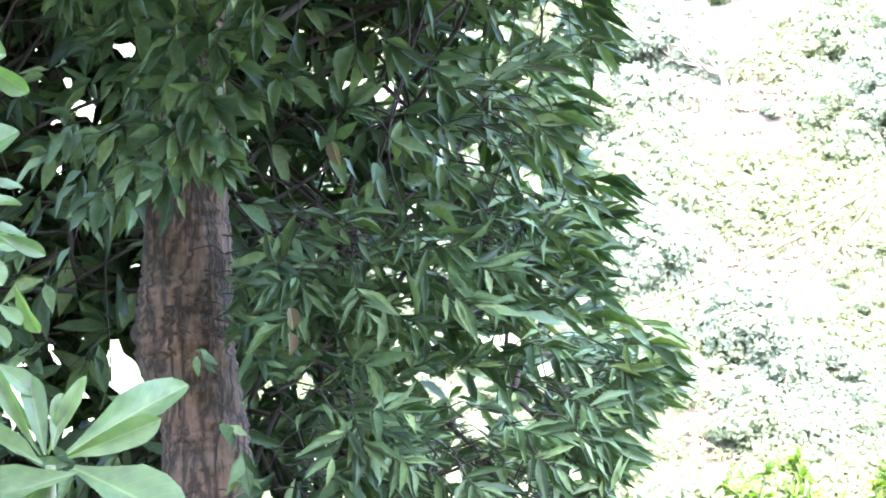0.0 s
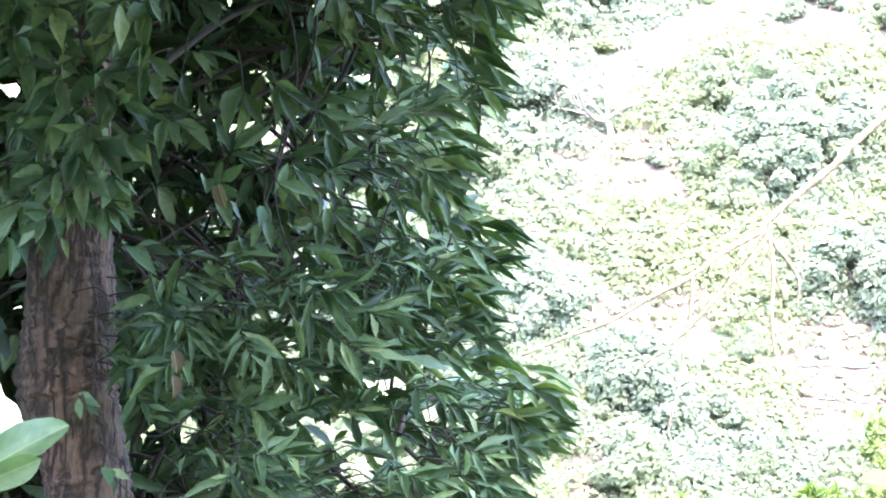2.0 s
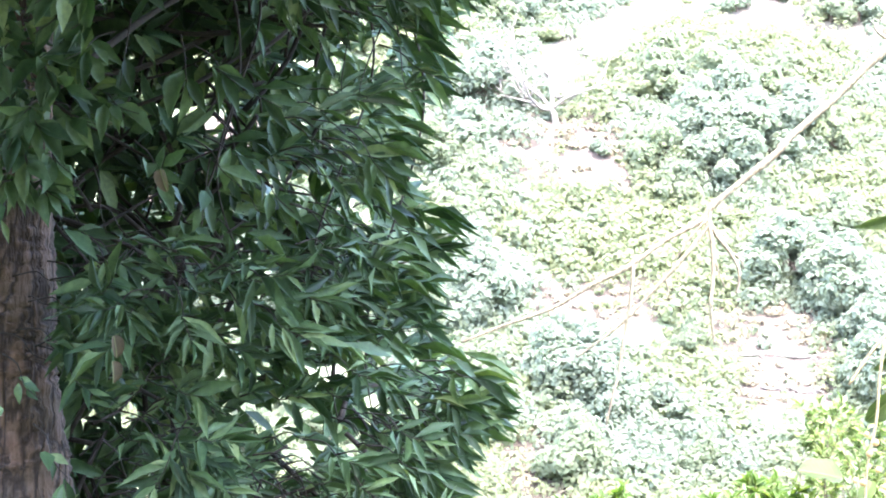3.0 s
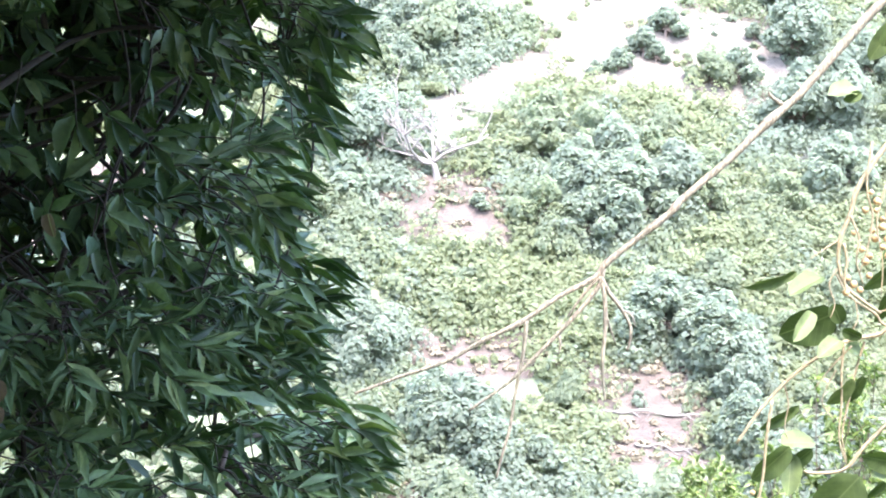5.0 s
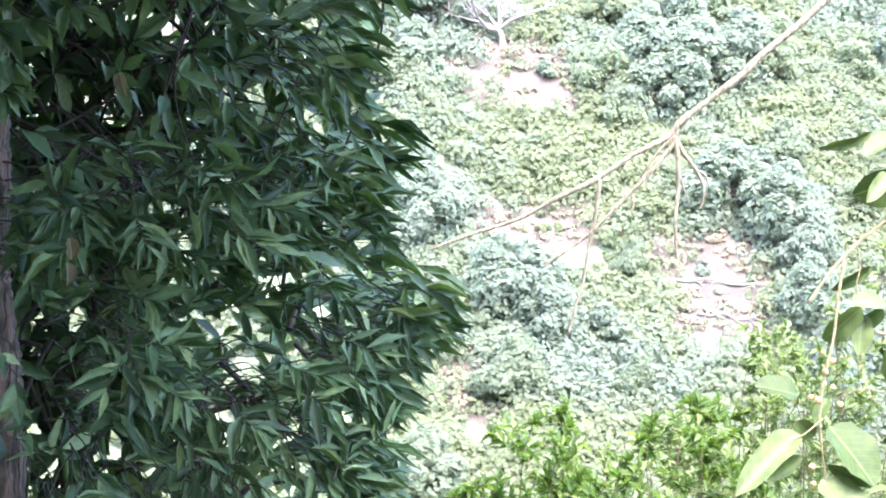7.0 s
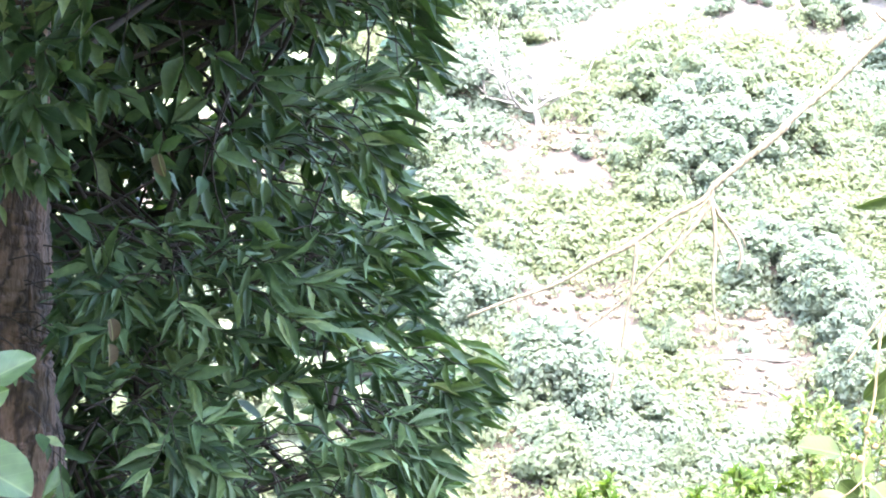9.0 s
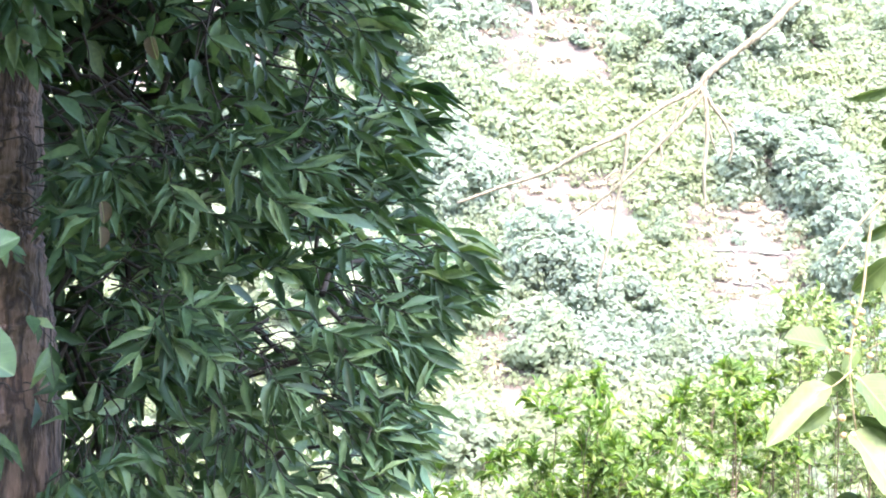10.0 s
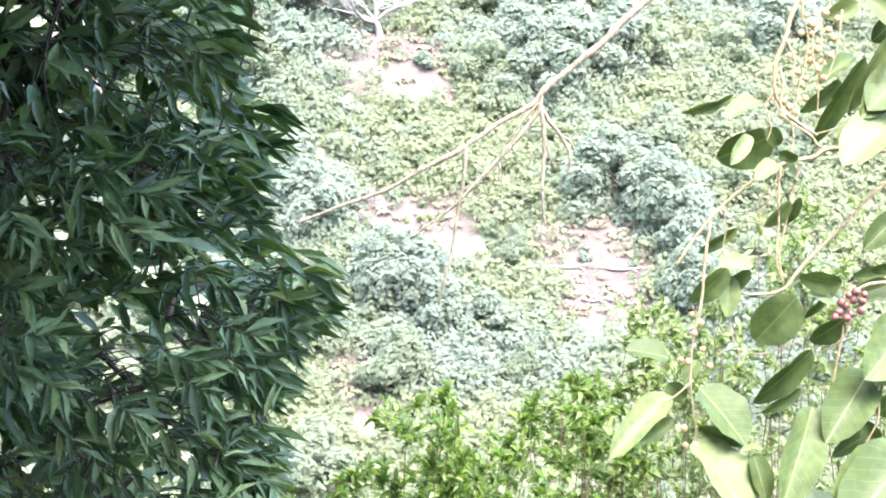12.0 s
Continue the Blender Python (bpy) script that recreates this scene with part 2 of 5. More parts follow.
# ---- mesh helpers ----
class Buf:
    """Gathers vertices, faces and leaf coordinates for one mesh."""

    def __init__(self):
        self.v, self.f, self.uv, self.count = [], [], [], 0

    def add(self, verts, faces, uv=None):
        verts = np.asarray(verts, float).reshape(-1, 3)
        faces = np.asarray(faces, int).reshape(-1, 4)
        self.v.append(verts)
        self.f.append(faces + self.count)
        self.uv.append(np.zeros((len(verts), 2)) if uv is None else np.asarray(uv, float).reshape(-1, 2))
        self.count += len(verts)
        return self

    def mesh(self, name, mat, smooth=True):
        v, f, uv = np.concatenate(self.v), np.concatenate(self.f), np.concatenate(self.uv)
        me = bpy.data.meshes.new(name)
        me.vertices.add(len(v))
        me.vertices.foreach_set("co", v.astype(np.float32).ravel())
        me.loops.add(f.size)
        me.loops.foreach_set("vertex_index", f.astype(np.int32).ravel())
        me.polygons.add(len(f))
        me.polygons.foreach_set("loop_start", np.arange(0, f.size, 4, dtype=np.int32))
        layer = me.uv_layers.new(name="UVMap")
        layer.data.foreach_set("uv", uv[f.ravel()].astype(np.float32).ravel())
        me.update(calc_edges=True)
        me.polygons.foreach_set("use_smooth", np.full(len(f), smooth))
        me.validate()
        me.materials.append(mat)
        return me


def part(name, buf, mat, parent, label="", at=None):
    """One mesh object under a thing or a part. buf may be a Buf in world places or a ready mesh with its pose."""
    me = buf.mesh(name, mat) if isinstance(buf, Buf) else buf
    ob = new(name, me)
    ob.parent = parent
    ob.matrix_parent_inverse = parent.matrix_basis.inverted()
    if at is not None:
        ob.matrix_basis = at
    if label:
        ob["label"] = label
    return ob


def thing(name, base, label, category, group="", kind=""):
    ob = new(name)
    ob.empty_display_size = 0.1
    ob.matrix_basis = Matrix.Translation(base)
    return tagged(ob, label, category, group, kind)


def smooth_path(points, steps=6):
    """A smooth line through the points (Catmull-Rom); works for any number of columns."""
    p = np.asarray(points, float)
    q = np.vstack([2 * p[0] - p[1], p, 2 * p[-1] - p[-2]])
    out = []
    for i in range(1, len(q) - 2):
        a, b, c, d = q[i - 1:i + 3]
        for s in np.arange(steps) / steps:
            out.append(0.5 * (2 * b + (c - a) * s + (2 * a - 5 * b + 4 * c - d) * s * s + (3 * b - a - 3 * c + d) * s ** 3))
    out.append(p[-1])
    return np.array(out)


def tube(buf, path, radii, sides=10, rough=0.0, seed=0.0, knots=()):
    """A round limb along the path, closed at both ends; rough gives it an uneven girth, knots swellings (index share, factor)."""
    path = np.asarray(path, float)
    radii = np.interp(np.linspace(0, 1, len(path)), np.linspace(0, 1, len(radii)), radii)
    tang = np.gradient(path, axis=0)
    tang /= np.linalg.norm(tang, axis=1)[:, None] + 1e-12
    ref = np.array([0.12, 1.0, 0.07]) if abs(tang[:, 1]).max() < 0.9 else np.array([1.0, 0.1, 0.05])
    rings = []
    for i, (c, d, r) in enumerate(zip(path, tang, radii)):
        u = np.cross(d, ref)
        u /= np.linalg.norm(u)
        w = np.cross(d, u)
        share = i / max(1, len(path) - 1)
        r = r * (1 + sum(k * math.exp(-((share - s) / 0.012) ** 2) for s, k in knots))
        for j in range(sides):
            a = 2 * math.pi * j / sides
            k = r
            if rough:
                k *= 1 + rough * noise.noise(Vector((math.cos(a) * 1.3, math.sin(a) * 1.3, seed + i * 0.35))) + rough * 0.6 * noise.noise(
                    Vector((math.cos(a) * 4, math.sin(a) * 4, seed + i * 0.8)))
            rings.append(c + k * (math.cos(a) * u + math.sin(a) * w))
    n = len(path)
    faces = [(i * sides + j, i * sides + (j + 1) % sides, (i + 1) * sides + (j + 1) % sides, (i + 1) * sides + j)
             for i in range(n - 1) for j in range(sides)]
    verts = rings + [path[0], path[-1]]
    for j in range(0, sides, 2):
        faces.append((n * sides, (j + 2) % sides, (j + 1) % sides, j))
        e = (n - 1) * sides
        faces.append((n * sides + 1, e + j, e + (j + 1) % sides, e + (j + 2) % sides))
    buf.add(verts, faces)
    return buf


def leaf_form(profile, fold=0.12, droop=0.12, wave=0.0, across=1):
    """A leaf one long and one wide (half-widths by share of its length), folded along the midrib and drooping at its tip."""
    rows = len(profile)
    verts, uv, faces = [], [], []
    cols = 2 * across + 1
    for i, (s, h) in enumerate(profile):
        for j in range(cols):
            v = (j - across) / across
            z = fold * abs(v) * h - droop * s * s + wave * math.sin(s * 11 + v * 2) * abs(v) * h
            verts.append((s, v * h * 0.5, z))
            uv.append((s, 0.5 + v * 0.5 * max(h, 0.02)))
    for i in range(rows - 1):
        for j in range(cols - 1):
            a = i * cols + j
            faces.append((a, a + cols, a + cols + 1, a + 1))
    return np.array(verts), np.array(faces), np.array(uv)


LANCE = [(0.0, 0.07), (0.1, 0.35), (0.28, 0.88), (0.48, 1.0), (0.72, 0.62), (0.9, 0.2), (1.0, 0.02)]
LANCE_FAR = [(0.0, 0.1), (0.3, 0.95), (0.68, 0.75), (1.0, 0.02)]
OVAL = [(0.0, 0.05), (0.04, 0.42), (0.12, 0.76), (0.28, 0.97), (0.5, 1.0), (0.7, 0.9), (0.85, 0.66), (0.95, 0.34), (1.0, 0.03)]
SPOON = [(0.0, 0.12), (0.12, 0.26), (0.3, 0.6), (0.5, 0.88), (0.68, 1.0), (0.82, 0.92), (0.92, 0.62), (0.98, 0.25), (1.0, 0.04)]
HEART = [(-0.1, 0.42), (-0.04, 0.72), (0.08, 0.92), (0.28, 1.0), (0.5, 0.96), (0.7, 0.76), (0.86, 0.46), (0.96, 0.16), (1.0, 0.02)]


def frames_of(dirs, ups):
    """Turn matrices (columns along, across, normal) for many leaves at once."""
    x = dirs / np.linalg.norm(dirs, axis=1)[:, None]
    y = np.cross(ups, x)
    y /= np.linalg.norm(y, axis=1)[:, None] + 1e-9
    z = np.cross(x, y)
    return np.stack([x, y, z], -1)


def add_leaves(buf, form, places, turns, lengths, widths):
    v, f, uv = form
    scale = np.stack([lengths, widths, lengths], -1)
    local = v[None] * scale[:, None, :]
    out = np.einsum("kij,knj->kni", turns, local) + places[:, None, :]
    k, n = out.shape[:2]
    faces = (f[None] + (np.arange(k) * n)[:, None, None]).reshape(-1, 4)
    buf.add(out.reshape(-1, 3), faces, np.tile(uv, (k, 1)))


# ---- the lie of the land ----
BARE = [  # bare earth on the far slope: x, y, half-width, half-depth, turn
    (38.5, 179.5, 9.5, 5.2, 0.1), (26.5, 174.5, 8.0, 1.5, 0.72), (46.0, 178.5, 5.5, 4.5, 0.2), (36.5, 188.0, 14.0, 4.0, 0.1),
    (21.3, 161.4, 4.4, 2.9, 0.0), (22.1, 149.8, 5.0, 1.7, 0.05), (32.8, 147.8, 4.2, 1.5, -0.05), (32.7, 143.4, 4.0, 1.7, 0.0),
    (16.6, 137.6, 1.9, 2.6, 0.5), (10.0, 182.0, 7.0, 3.0, 0.0), (-4.0, 160.0, 5.0, 3.0, 0.3)]
SHADY = [  # where the taller blue-green trees stand together: x, y, half-width, half-depth
    (33.0, 163.5, 6.5, 4.5), (51.0, 173.0, 6.0, 7.0), (36.5, 150.8, 4.2, 3.2), (19.5, 143.5, 3.5, 2.6), (13.8, 149.0, 3.4, 4.5),
    (15.0, 164.0, 4.2, 6.0), (21.0, 180.0, 5.0, 6.0), (24.5, 139.0, 5.0, 2.5), (41.0, 139.0, 5.0, 4.0), (0.0, 150.0, 8.0, 8.0)]


def greenness(x, y):
    """Which foliage grows here: below 0 blue-green, then green, then yellow-green."""
    inside = min(math.hypot((x - a) / rx, (y - b) / ry) for a, b, rx, ry in SHADY)
    return min(0.5, (inside - 1.0) * 0.45) + 0.35 * noise.noise(Vector((x * 0.14, y * 0.14, 20.0)))


def bareness(x, y):
    best = 9.0
    for bx, by, rx, ry, turn in BARE:
        dx, dy = x - bx, y - by
        u, v = dx * math.cos(turn) + dy * math.sin(turn), -dx * math.sin(turn) + dy * math.cos(turn)
        best = min(best, math.hypot(u / rx, v / ry))
    return best + 0.4 * noise.noise(Vector((x * 0.35, y * 0.35, 3.0))) + 0.4 * noise.noise(Vector((x * 1.1, y * 1.1, 8.0)))


def land(x, y):
    """Height of the ground: a bank under the camera, a valley, and the steep slope beyond it."""
    # the steep rise behind the camera is unseen, added to block low sky light
    near = np.interp(y, [-1500, -70, -6, -1.5, 0, 3, 9, 14, 30, 60, 92, 300, 420, 1500], [48.0, 46.0, 3.2, 0.1, 0.0, -0.1, -1.25, -2.6, -9.5, -24, -47.3, 127.4, 150, 150])
    far = min(1.0, max(0.0, (y - 100) / 20))
    bumps = 1.1 * noise.noise(Vector((x * 0.045, y * 0.045, 0.0))) + 0.5 * noise.noise(Vector((x * 0.16, y * 0.16, 5.0)))
    return float(near + bumps * far + 0.05 * noise.noise(Vector((x * 0.8, y * 0.8, 9.0))))


xs = np.unique(np.concatenate([np.linspace(-1500, -120, 12), np.linspace(-120, 140, 131), np.linspace(140, 1500, 12)]))
ys = np.unique(np.concatenate([np.linspace(-1500, -90, 6), np.linspace(-80, -20, 13), np.linspace(-20, 110, 80), np.linspace(110, 215, 106), np.linspace(215, 1500, 20)]))
grid = Buf()
gv = [(x, y, land(x, y)) for y in ys for x in xs]
w_ = len(xs)
gf = [(j * w_ + i, j * w_ + i + 1, (j + 1) * w_ + i + 1, (j + 1) * w_ + i) for j in range(len(ys) - 1) for i in range(w_ - 1)]
grid.add(gv, gf)
land_mesh = grid.mesh("ground", M_SOIL)
cover = land_mesh.attributes.new("cover", "FLOAT", "POINT")
cover.data.foreach_set("value", np.array([min(1.0, max(0.0, (bareness(x, y) - 0.7) * 0.9)) if -60 < x < 100 and 100 < y < 220 else 0.6 for x, y, z in gv], dtype=np.float32))
slip = land_mesh.attributes.new("slip", "FLOAT", "POINT")
slip.data.foreach_set("value", np.array([1.0 if y > 166 else 0.0 for x, y, z in gv], dtype=np.float32))
# share of the darkened bank colour: full near the camera, none on the slope
near_bank = land_mesh.attributes.new("dim_bank", "FLOAT", "POINT")
near_bank.data.foreach_set("value", np.array([min(1.0, max(0.0, (110 - y) / 15)) for x, y, z in gv], dtype=np.float32))
ground = tagged(new("ground", land_mesh), "pale dry earth bank and steep far hillside", "ground", kind="structure")


# ---- far hillside: trees, scrub, dead wood ----
def clump_leaves(buf, rng, domes, count, size):
    """Leaf sprays spread over the uneven outside of overlapping domes (x, y, z, half-width, half-height)."""
    domes = np.asarray(domes, float)
    pick = rng.choice(len(domes), count, p=domes[:, 3] ** 2 / (domes[:, 3] ** 2).sum())
    d = rng.normal(size=(count, 3))
    d[:, 2] = d[:, 2] * 0.9 + 0.35
    d /= np.linalg.norm(d, axis=1)[:, None]
    waves, phase = rng.normal(size=(len(domes), 4, 3)) * np.array([1.6, 2.6, 4.0, 6.0])[None, :, None], rng.random((len(domes), 4)) * 6.28
    swell = np.sin(np.einsum("kij,kj->ki", waves[pick], d) + phase[pick]) @ np.array([0.13, 0.1, 0.08, 0.06])
    r = (1.0 + 1.3 * swell) * (0.74 + 0.36 * rng.random(count) + 0.2 * rng.random(count) ** 5)
    c = domes[pick, :3] + d * r[:, None] * domes[pick][:, [3, 3, 4]]
    along = np.cross(d, rng.normal(size=(count, 3))) + rng.normal(size=(count, 3)) * 0.25
    turns = frames_of(along, d * 0.55 + [0.05, -0.45, 0.55] + rng.normal(size=(count, 3)) * 0.3)
    ln = size * (0.7 + 0.8 * rng.random(count))
    add_leaves(buf, HILL_FORM, c - turns[:, :, 0] * ln[:, None] * 0.5, turns, ln, ln * (0.5 + 0.3 * rng.random(count)))


HILL_FORM = (np.array([(0, 0, 0), (0.45, -0.5, 0.08), (1, 0, -0.05), (0.45, 0.5, 0.08)]), np.array([(0, 1, 2, 3)]), np.array([(0, 0.5), (0.5, 0), (1, 0.5), (0.5, 1)]))


def hill_tree(rng, spread, height, mat, label):
    """A round-headed tree, one level of limbs under a crown of several lobes that reaches low."""
    t = thing("hill_tree", (0, 0, 0), label, "tree", "trees on the far hillside")
    lobes = []
    for k in range(rng.integers(17, 22)):
        a, q = rng.random() * 6.28, rng.random() ** 0.55
        wide = spread * rng.uniform(0.18, 0.46)
        lobes.append((math.cos(a) * q * spread * 0.8, math.sin(a) * q * spread * 0.8, height * (0.78 - 0.5 * q ** 2) * rng.uniform(0.45, 1.0), wide, wide * rng.uniform(0.75, 1.1)))
    wood = Buf()
    tube(wood, smooth_path([(0, 0, -0.6), (0.05, 0.03, height * 0.3), (0.1, -0.05, height * 0.62)]), [0.16, 0.11, 0.06], 7, 0.15)
    for lx, ly, lz, *_ in lobes:
        tube(wood, smooth_path([(0.04, 0.02, height * (0.15 + 0.2 * rng.random())), (lx * 0.5, ly * 0.5, lz * 0.7), (lx, ly, lz)], 3), [0.07, 0.03], 5)
    part("trunk", wood, M_LIMB, t)
    b = Buf()
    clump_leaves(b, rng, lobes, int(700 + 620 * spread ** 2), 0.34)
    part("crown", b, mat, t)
    return t


rng = np.random.default_rng(11)
kinds = [(2.5, 5.0, 0, "dense dark blue-green tree on the far hillside"), (2.0, 3.8, 1, "round-headed green tree on the far hillside"),
         (1.7, 2.8, 2, "low yellow-green bushy tree on the hillside"), (2.2, 4.4, 1, "spreading leafy green tree on steep slope"),
         (1.5, 3.4, 0, "small dark green tree on the hillside")]
protos = [hill_tree(rng, s, h, M_HILL_HAZE[k], lab) for s, h, k, lab in kinds]
spots = [(28.4, 166.0, 1, 1.1), (32.6, 166.2, 3, 1.1), (36.6, 165.2, 1, 1.0), (30.6, 162.2, 0, 1.15), (34.2, 160.6, 0, 1.25), (37.6, 162.2, 0, 1.1), (33.0, 163.6, 0, 1.0),
         (49.4, 170.4, 0, 1.2), (52.4, 170.8, 0, 1.2), (51.0, 178.0, 0, 1.2), (34.6, 151.0, 0, 1.15), (38.0, 149.2, 0, 1.1), (39.0, 146.4, 0, 0.9), (35.6, 152.6, 4, 1.1),
         ]
spots += [
         (19.9, 142.8, 0, 1.1), (18.2, 143.6, 0, 0.9), (13.8, 148.6, 0, 1.0), (13.2, 151.6, 4, 1.1), (15.2, 164.6, 0, 1.0), (13.6, 161.4, 4, 1.2), (21.0, 177.2, 1, 1.2),
         (43.2, 175.2, 3, 0.75), (40.5, 180.0, 4, 0.95), (36.0, 176.4, 4, 0.75), (38.3, 178.0, 4, 0.9), (39.2, 177.4, 4, 0.6), (45.5, 175.6, 4, 1.0), (22.9, 160.6, 4, 0.5), (34.0, 176.0, 4, 0.4), (47.8, 180.0, 4, 0.5)]
taken = [(x, y, 1.6 * s) for x, y, k, s in spots]
tries = 0
while len(spots) < 300 and tries < 30000:
    tries += 1
    x, y = rng.uniform(-10, 68), rng.uniform(121, 192)
    patch = greenness(x, y) + rng.normal() * 0.12
    k = int(rng.choice((0, 0, 4))) if patch < 0.05 else int(rng.choice((1, 3))) if patch < 0.32 else 2
    s = rng.uniform(0.55, 1.05)
    if min(bareness(x, y + k_ * s) for k_ in (0.0, 1.5, 3.0, 4.5, 6.0, 7.2)) < 1.0:
        continue
    if abs(x - 19.8) < 4.2 and 156 < y < 166.5:
        continue
    if any((x - a) ** 2 + (y - b) ** 2 < (0.42 * (1.9 * s + r)) ** 2 for a, b, r in taken):
        continue
    spots.append((x, y, k, s))
    taken.append((x, y, 1.9 * s))
used = set()
for x, y, k, s in spots:
    m = Matrix.LocRotScale((x, y, land(x, y) - 0.15), Euler((0, 0, rng.random() * 6.28)), (s, s, s * rng.uniform(0.85, 1.15)))
    if k in used:
        copy_thing(protos[k], m)
    else:
        used.add(k)
        first = protos[k]
        first.matrix_basis = m
        # the copies take this one's mesh; its scale is already in m
        first.scale = m.to_scale()

scrub = [Buf(), Buf(), Buf()]
for n_scrub in range(6000):
    seen = n_scrub < 4700
    while True:
        x, y = (rng.uniform(8, 58), rng.uniform(130, 190)) if seen else (rng.uniform(-14, 68), rng.uniform(118, 194))
        bare = min(bareness(x, y), bareness(x, y + 1.2), bareness(x, y + 2.4))
        if (seen or not (8 < x < 58 and 130 < y < 190)) and (bare > 0.9 or rng.random() < (0.06 if y > 168 else 0.1)):
            break
    patch = greenness(x, y) + rng.normal() * 0.14
    r = (0.3 + 1.05 * rng.random() ** 1.8) * (0.5 if bare < 0.9 else 1.0)
    lobes = []
    for k in range(3):
        lx, ly, wide = x + rng.normal() * r * 0.8, y + rng.normal() * r * 0.8, r * rng.uniform(0.6, 1.0)
        lobes.append((lx, ly, land(lx, ly) + r * rng.uniform(0.0, 0.6), wide, wide * rng.uniform(0.7, 1.1)))
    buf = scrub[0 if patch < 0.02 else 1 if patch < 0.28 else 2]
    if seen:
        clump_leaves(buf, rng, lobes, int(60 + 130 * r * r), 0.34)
    else:
        clump_leaves(buf, rng, lobes, int(40 + 70 * r * r), 0.42)
# withered tufts and brush on the bare earth
dry = Buf()
n_dry = 0
while n_dry < 150:
    x, y = rng.uniform(8, 50), rng.uniform(134, 168)
    if bareness(x, y) > 1.0:
        continue
    r = rng.uniform(0.15, 0.5)
    clump_leaves(dry, rng, [(x, y, land(x, y) + r * 0.2, r, r * 0.7), (x + rng.normal() * r, y, land(x, y) + 0.1, r * 0.7, r * 0.5)], int(30 + 60 * r), 0.28)
    n_dry += 1
tagged(new("dry_brush", dry.mesh("dry_brush", M_DRY)), "withered straw-coloured brush scattered over bare earth", "brush", kind="stuff")
for b, m, lab in zip(scrub, M_HILL_HAZE, ("blue-green", "green", "yellow-green")):
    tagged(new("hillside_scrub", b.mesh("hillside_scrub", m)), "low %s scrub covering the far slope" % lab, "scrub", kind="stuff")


def dead_limb(buf, start, way, length, radius, rng, level):
    p, d, pts = np.array(start, float), np.array(way, float), []
    d /= np.linalg.norm(d)
    for i in range(6):
        pts.append(p.copy())
        d = d + rng.normal(size=3) * 0.16 + np.array([0, 0, 0.05])
        d /= np.linalg.norm(d)
        p = p + d * length / 5
    tube(buf, smooth_path(pts, 2), [radius, radius * 0.35], 6)
    if level:
        for i in range(1, 6):
            if rng.random() < 0.85:
                dead_limb(buf, pts[i], d * 0.5 + rng.normal(size=3) * [0.8, 0.4, 0.6] + [0, 0, 0.3], length * rng.uniform(0.4, 0.65), radius * 0.5, rng, level - 1)


def dead_tree(x, y, height, lean, seed, label):
    z, own = land(x, y), np.random.default_rng(seed)
    t = thing("dead_tree", (x, y, z - 0.2), label, "tree", "dead trees on the hillside")
    b = Buf()
    base = np.array([x, y, z - 0.3])
    fork = base + np.array([lean * height * 0.2, -0.2, height * 0.2])
    tube(b, smooth_path([base, (base + fork) / 2 + [0.1, 0, 0], fork], 4), [0.3, 0.2], 8, 0.1)
    part("trunk", b, M_PALE, t)
    for way in ((-0.6, 0, 0.9), (0.1, 0.1, 1.2), (0.5, -0.1, 1.1), (0.9, 0, 0.6), (-0.9, -0.1, 0.5), (-0.9, -0.2, 0.1)):
        b = Buf()
        dead_limb(b, fork, (way[0] + lean, way[1], way[2]), height * own.uniform(0.6, 0.8), 0.021 * height, own, 2)
        part("limb", b, M_PALE, t)
    return t


dead_tree(20.2, 163.4, 6.6, -0.25, 4, "leafless bleached dead tree above bare earth")
dead_tree(49.5, 167.0, 2.2, 0.1, 5, "small leafless pale tree on the slope")
dead_tree(24.5, 185.0, 4.0, 0.2, 6, "leafless grey dead tree near the landslip")


def fallen_log(x0, y0, x1, y1, r):
    a, b = np.array([x0, y0, land(x0, y0) + 0.25]), np.array([x1, y1, land(x1, y1) + 0.25])
    buf = Buf()
    tube(buf, smooth_path([a, a * 0.8 + b * 0.2 - [0, 0, 0.1], a * 0.6 + b * 0.4 + [0, 0, 0.16], a * 0.35 + b * 0.65 - [0, 0, 0.12], a * 0.15 + b * 0.85 + [0, 0, 0.08], b]), [r, r * 0.5], 8, 0.35)
    t = thing("fallen_log", a, "bleached fallen trunk lying across dry slope", "log")
    part("stem", buf, M_PALE, t)
    for s in (0.3, 0.55, 0.8):
        q = a + (b - a) * s
        buf = Buf()
        dead_limb(buf, q, (0.4, -0.3, -0.5), 1.6, r * 0.5, rng, 1)
        part("limb", buf, M_PALE, t)


fallen_log(29.3, 145.8, 36.4, 145.2, 0.1)
fallen_log(31.0, 143.0, 35.0, 142.4, 0.09)


# ---- the dark evergreen tree ----
TREE_Y = 9.2
EDGE = sorted([(z, x) for x, z in [(0.915, 3.715), (0.886, 3.271), (0.877, 2.899), (0.884, 2.737), (0.776, 2.547), (0.793, 2.414), (0.664, 2.173), (0.68, 1.944), (0.854, 1.745)] + [(0.75, 1.586), (0.732, 1.437), (0.805, 1.325), (0.911, 1.248), (1.052, 1.171), (1.068, 1.056), (1.058, 1.01), (0.899, 0.925), (0.87, 0.751), (0.761, 0.541), (0.879, 0.486), (0.823, 0.404), (0.761, 0.194), (0.613, 0.121)]])
EDGE_Z, EDGE_X = [e[0] for e in EDGE], [e[1] for e in EDGE]
UNDER = sorted([(-2.649, 0.116), (-1.575, 0.149), (-0.917, 0.178), (-0.648, 0.021), (-0.558, 0.022), (-0.447, 0.046), (-0.358, 0.11), (-0.133, 0.117), (-0.02, 0.141), (0.047, 0.188), (0.207, 0.143), (0.273, 0.259), (0.388, 0.214), (0.481, 0.181), (0.572, 0.228), (0.711, 0.194), (0.755, 0.264)])
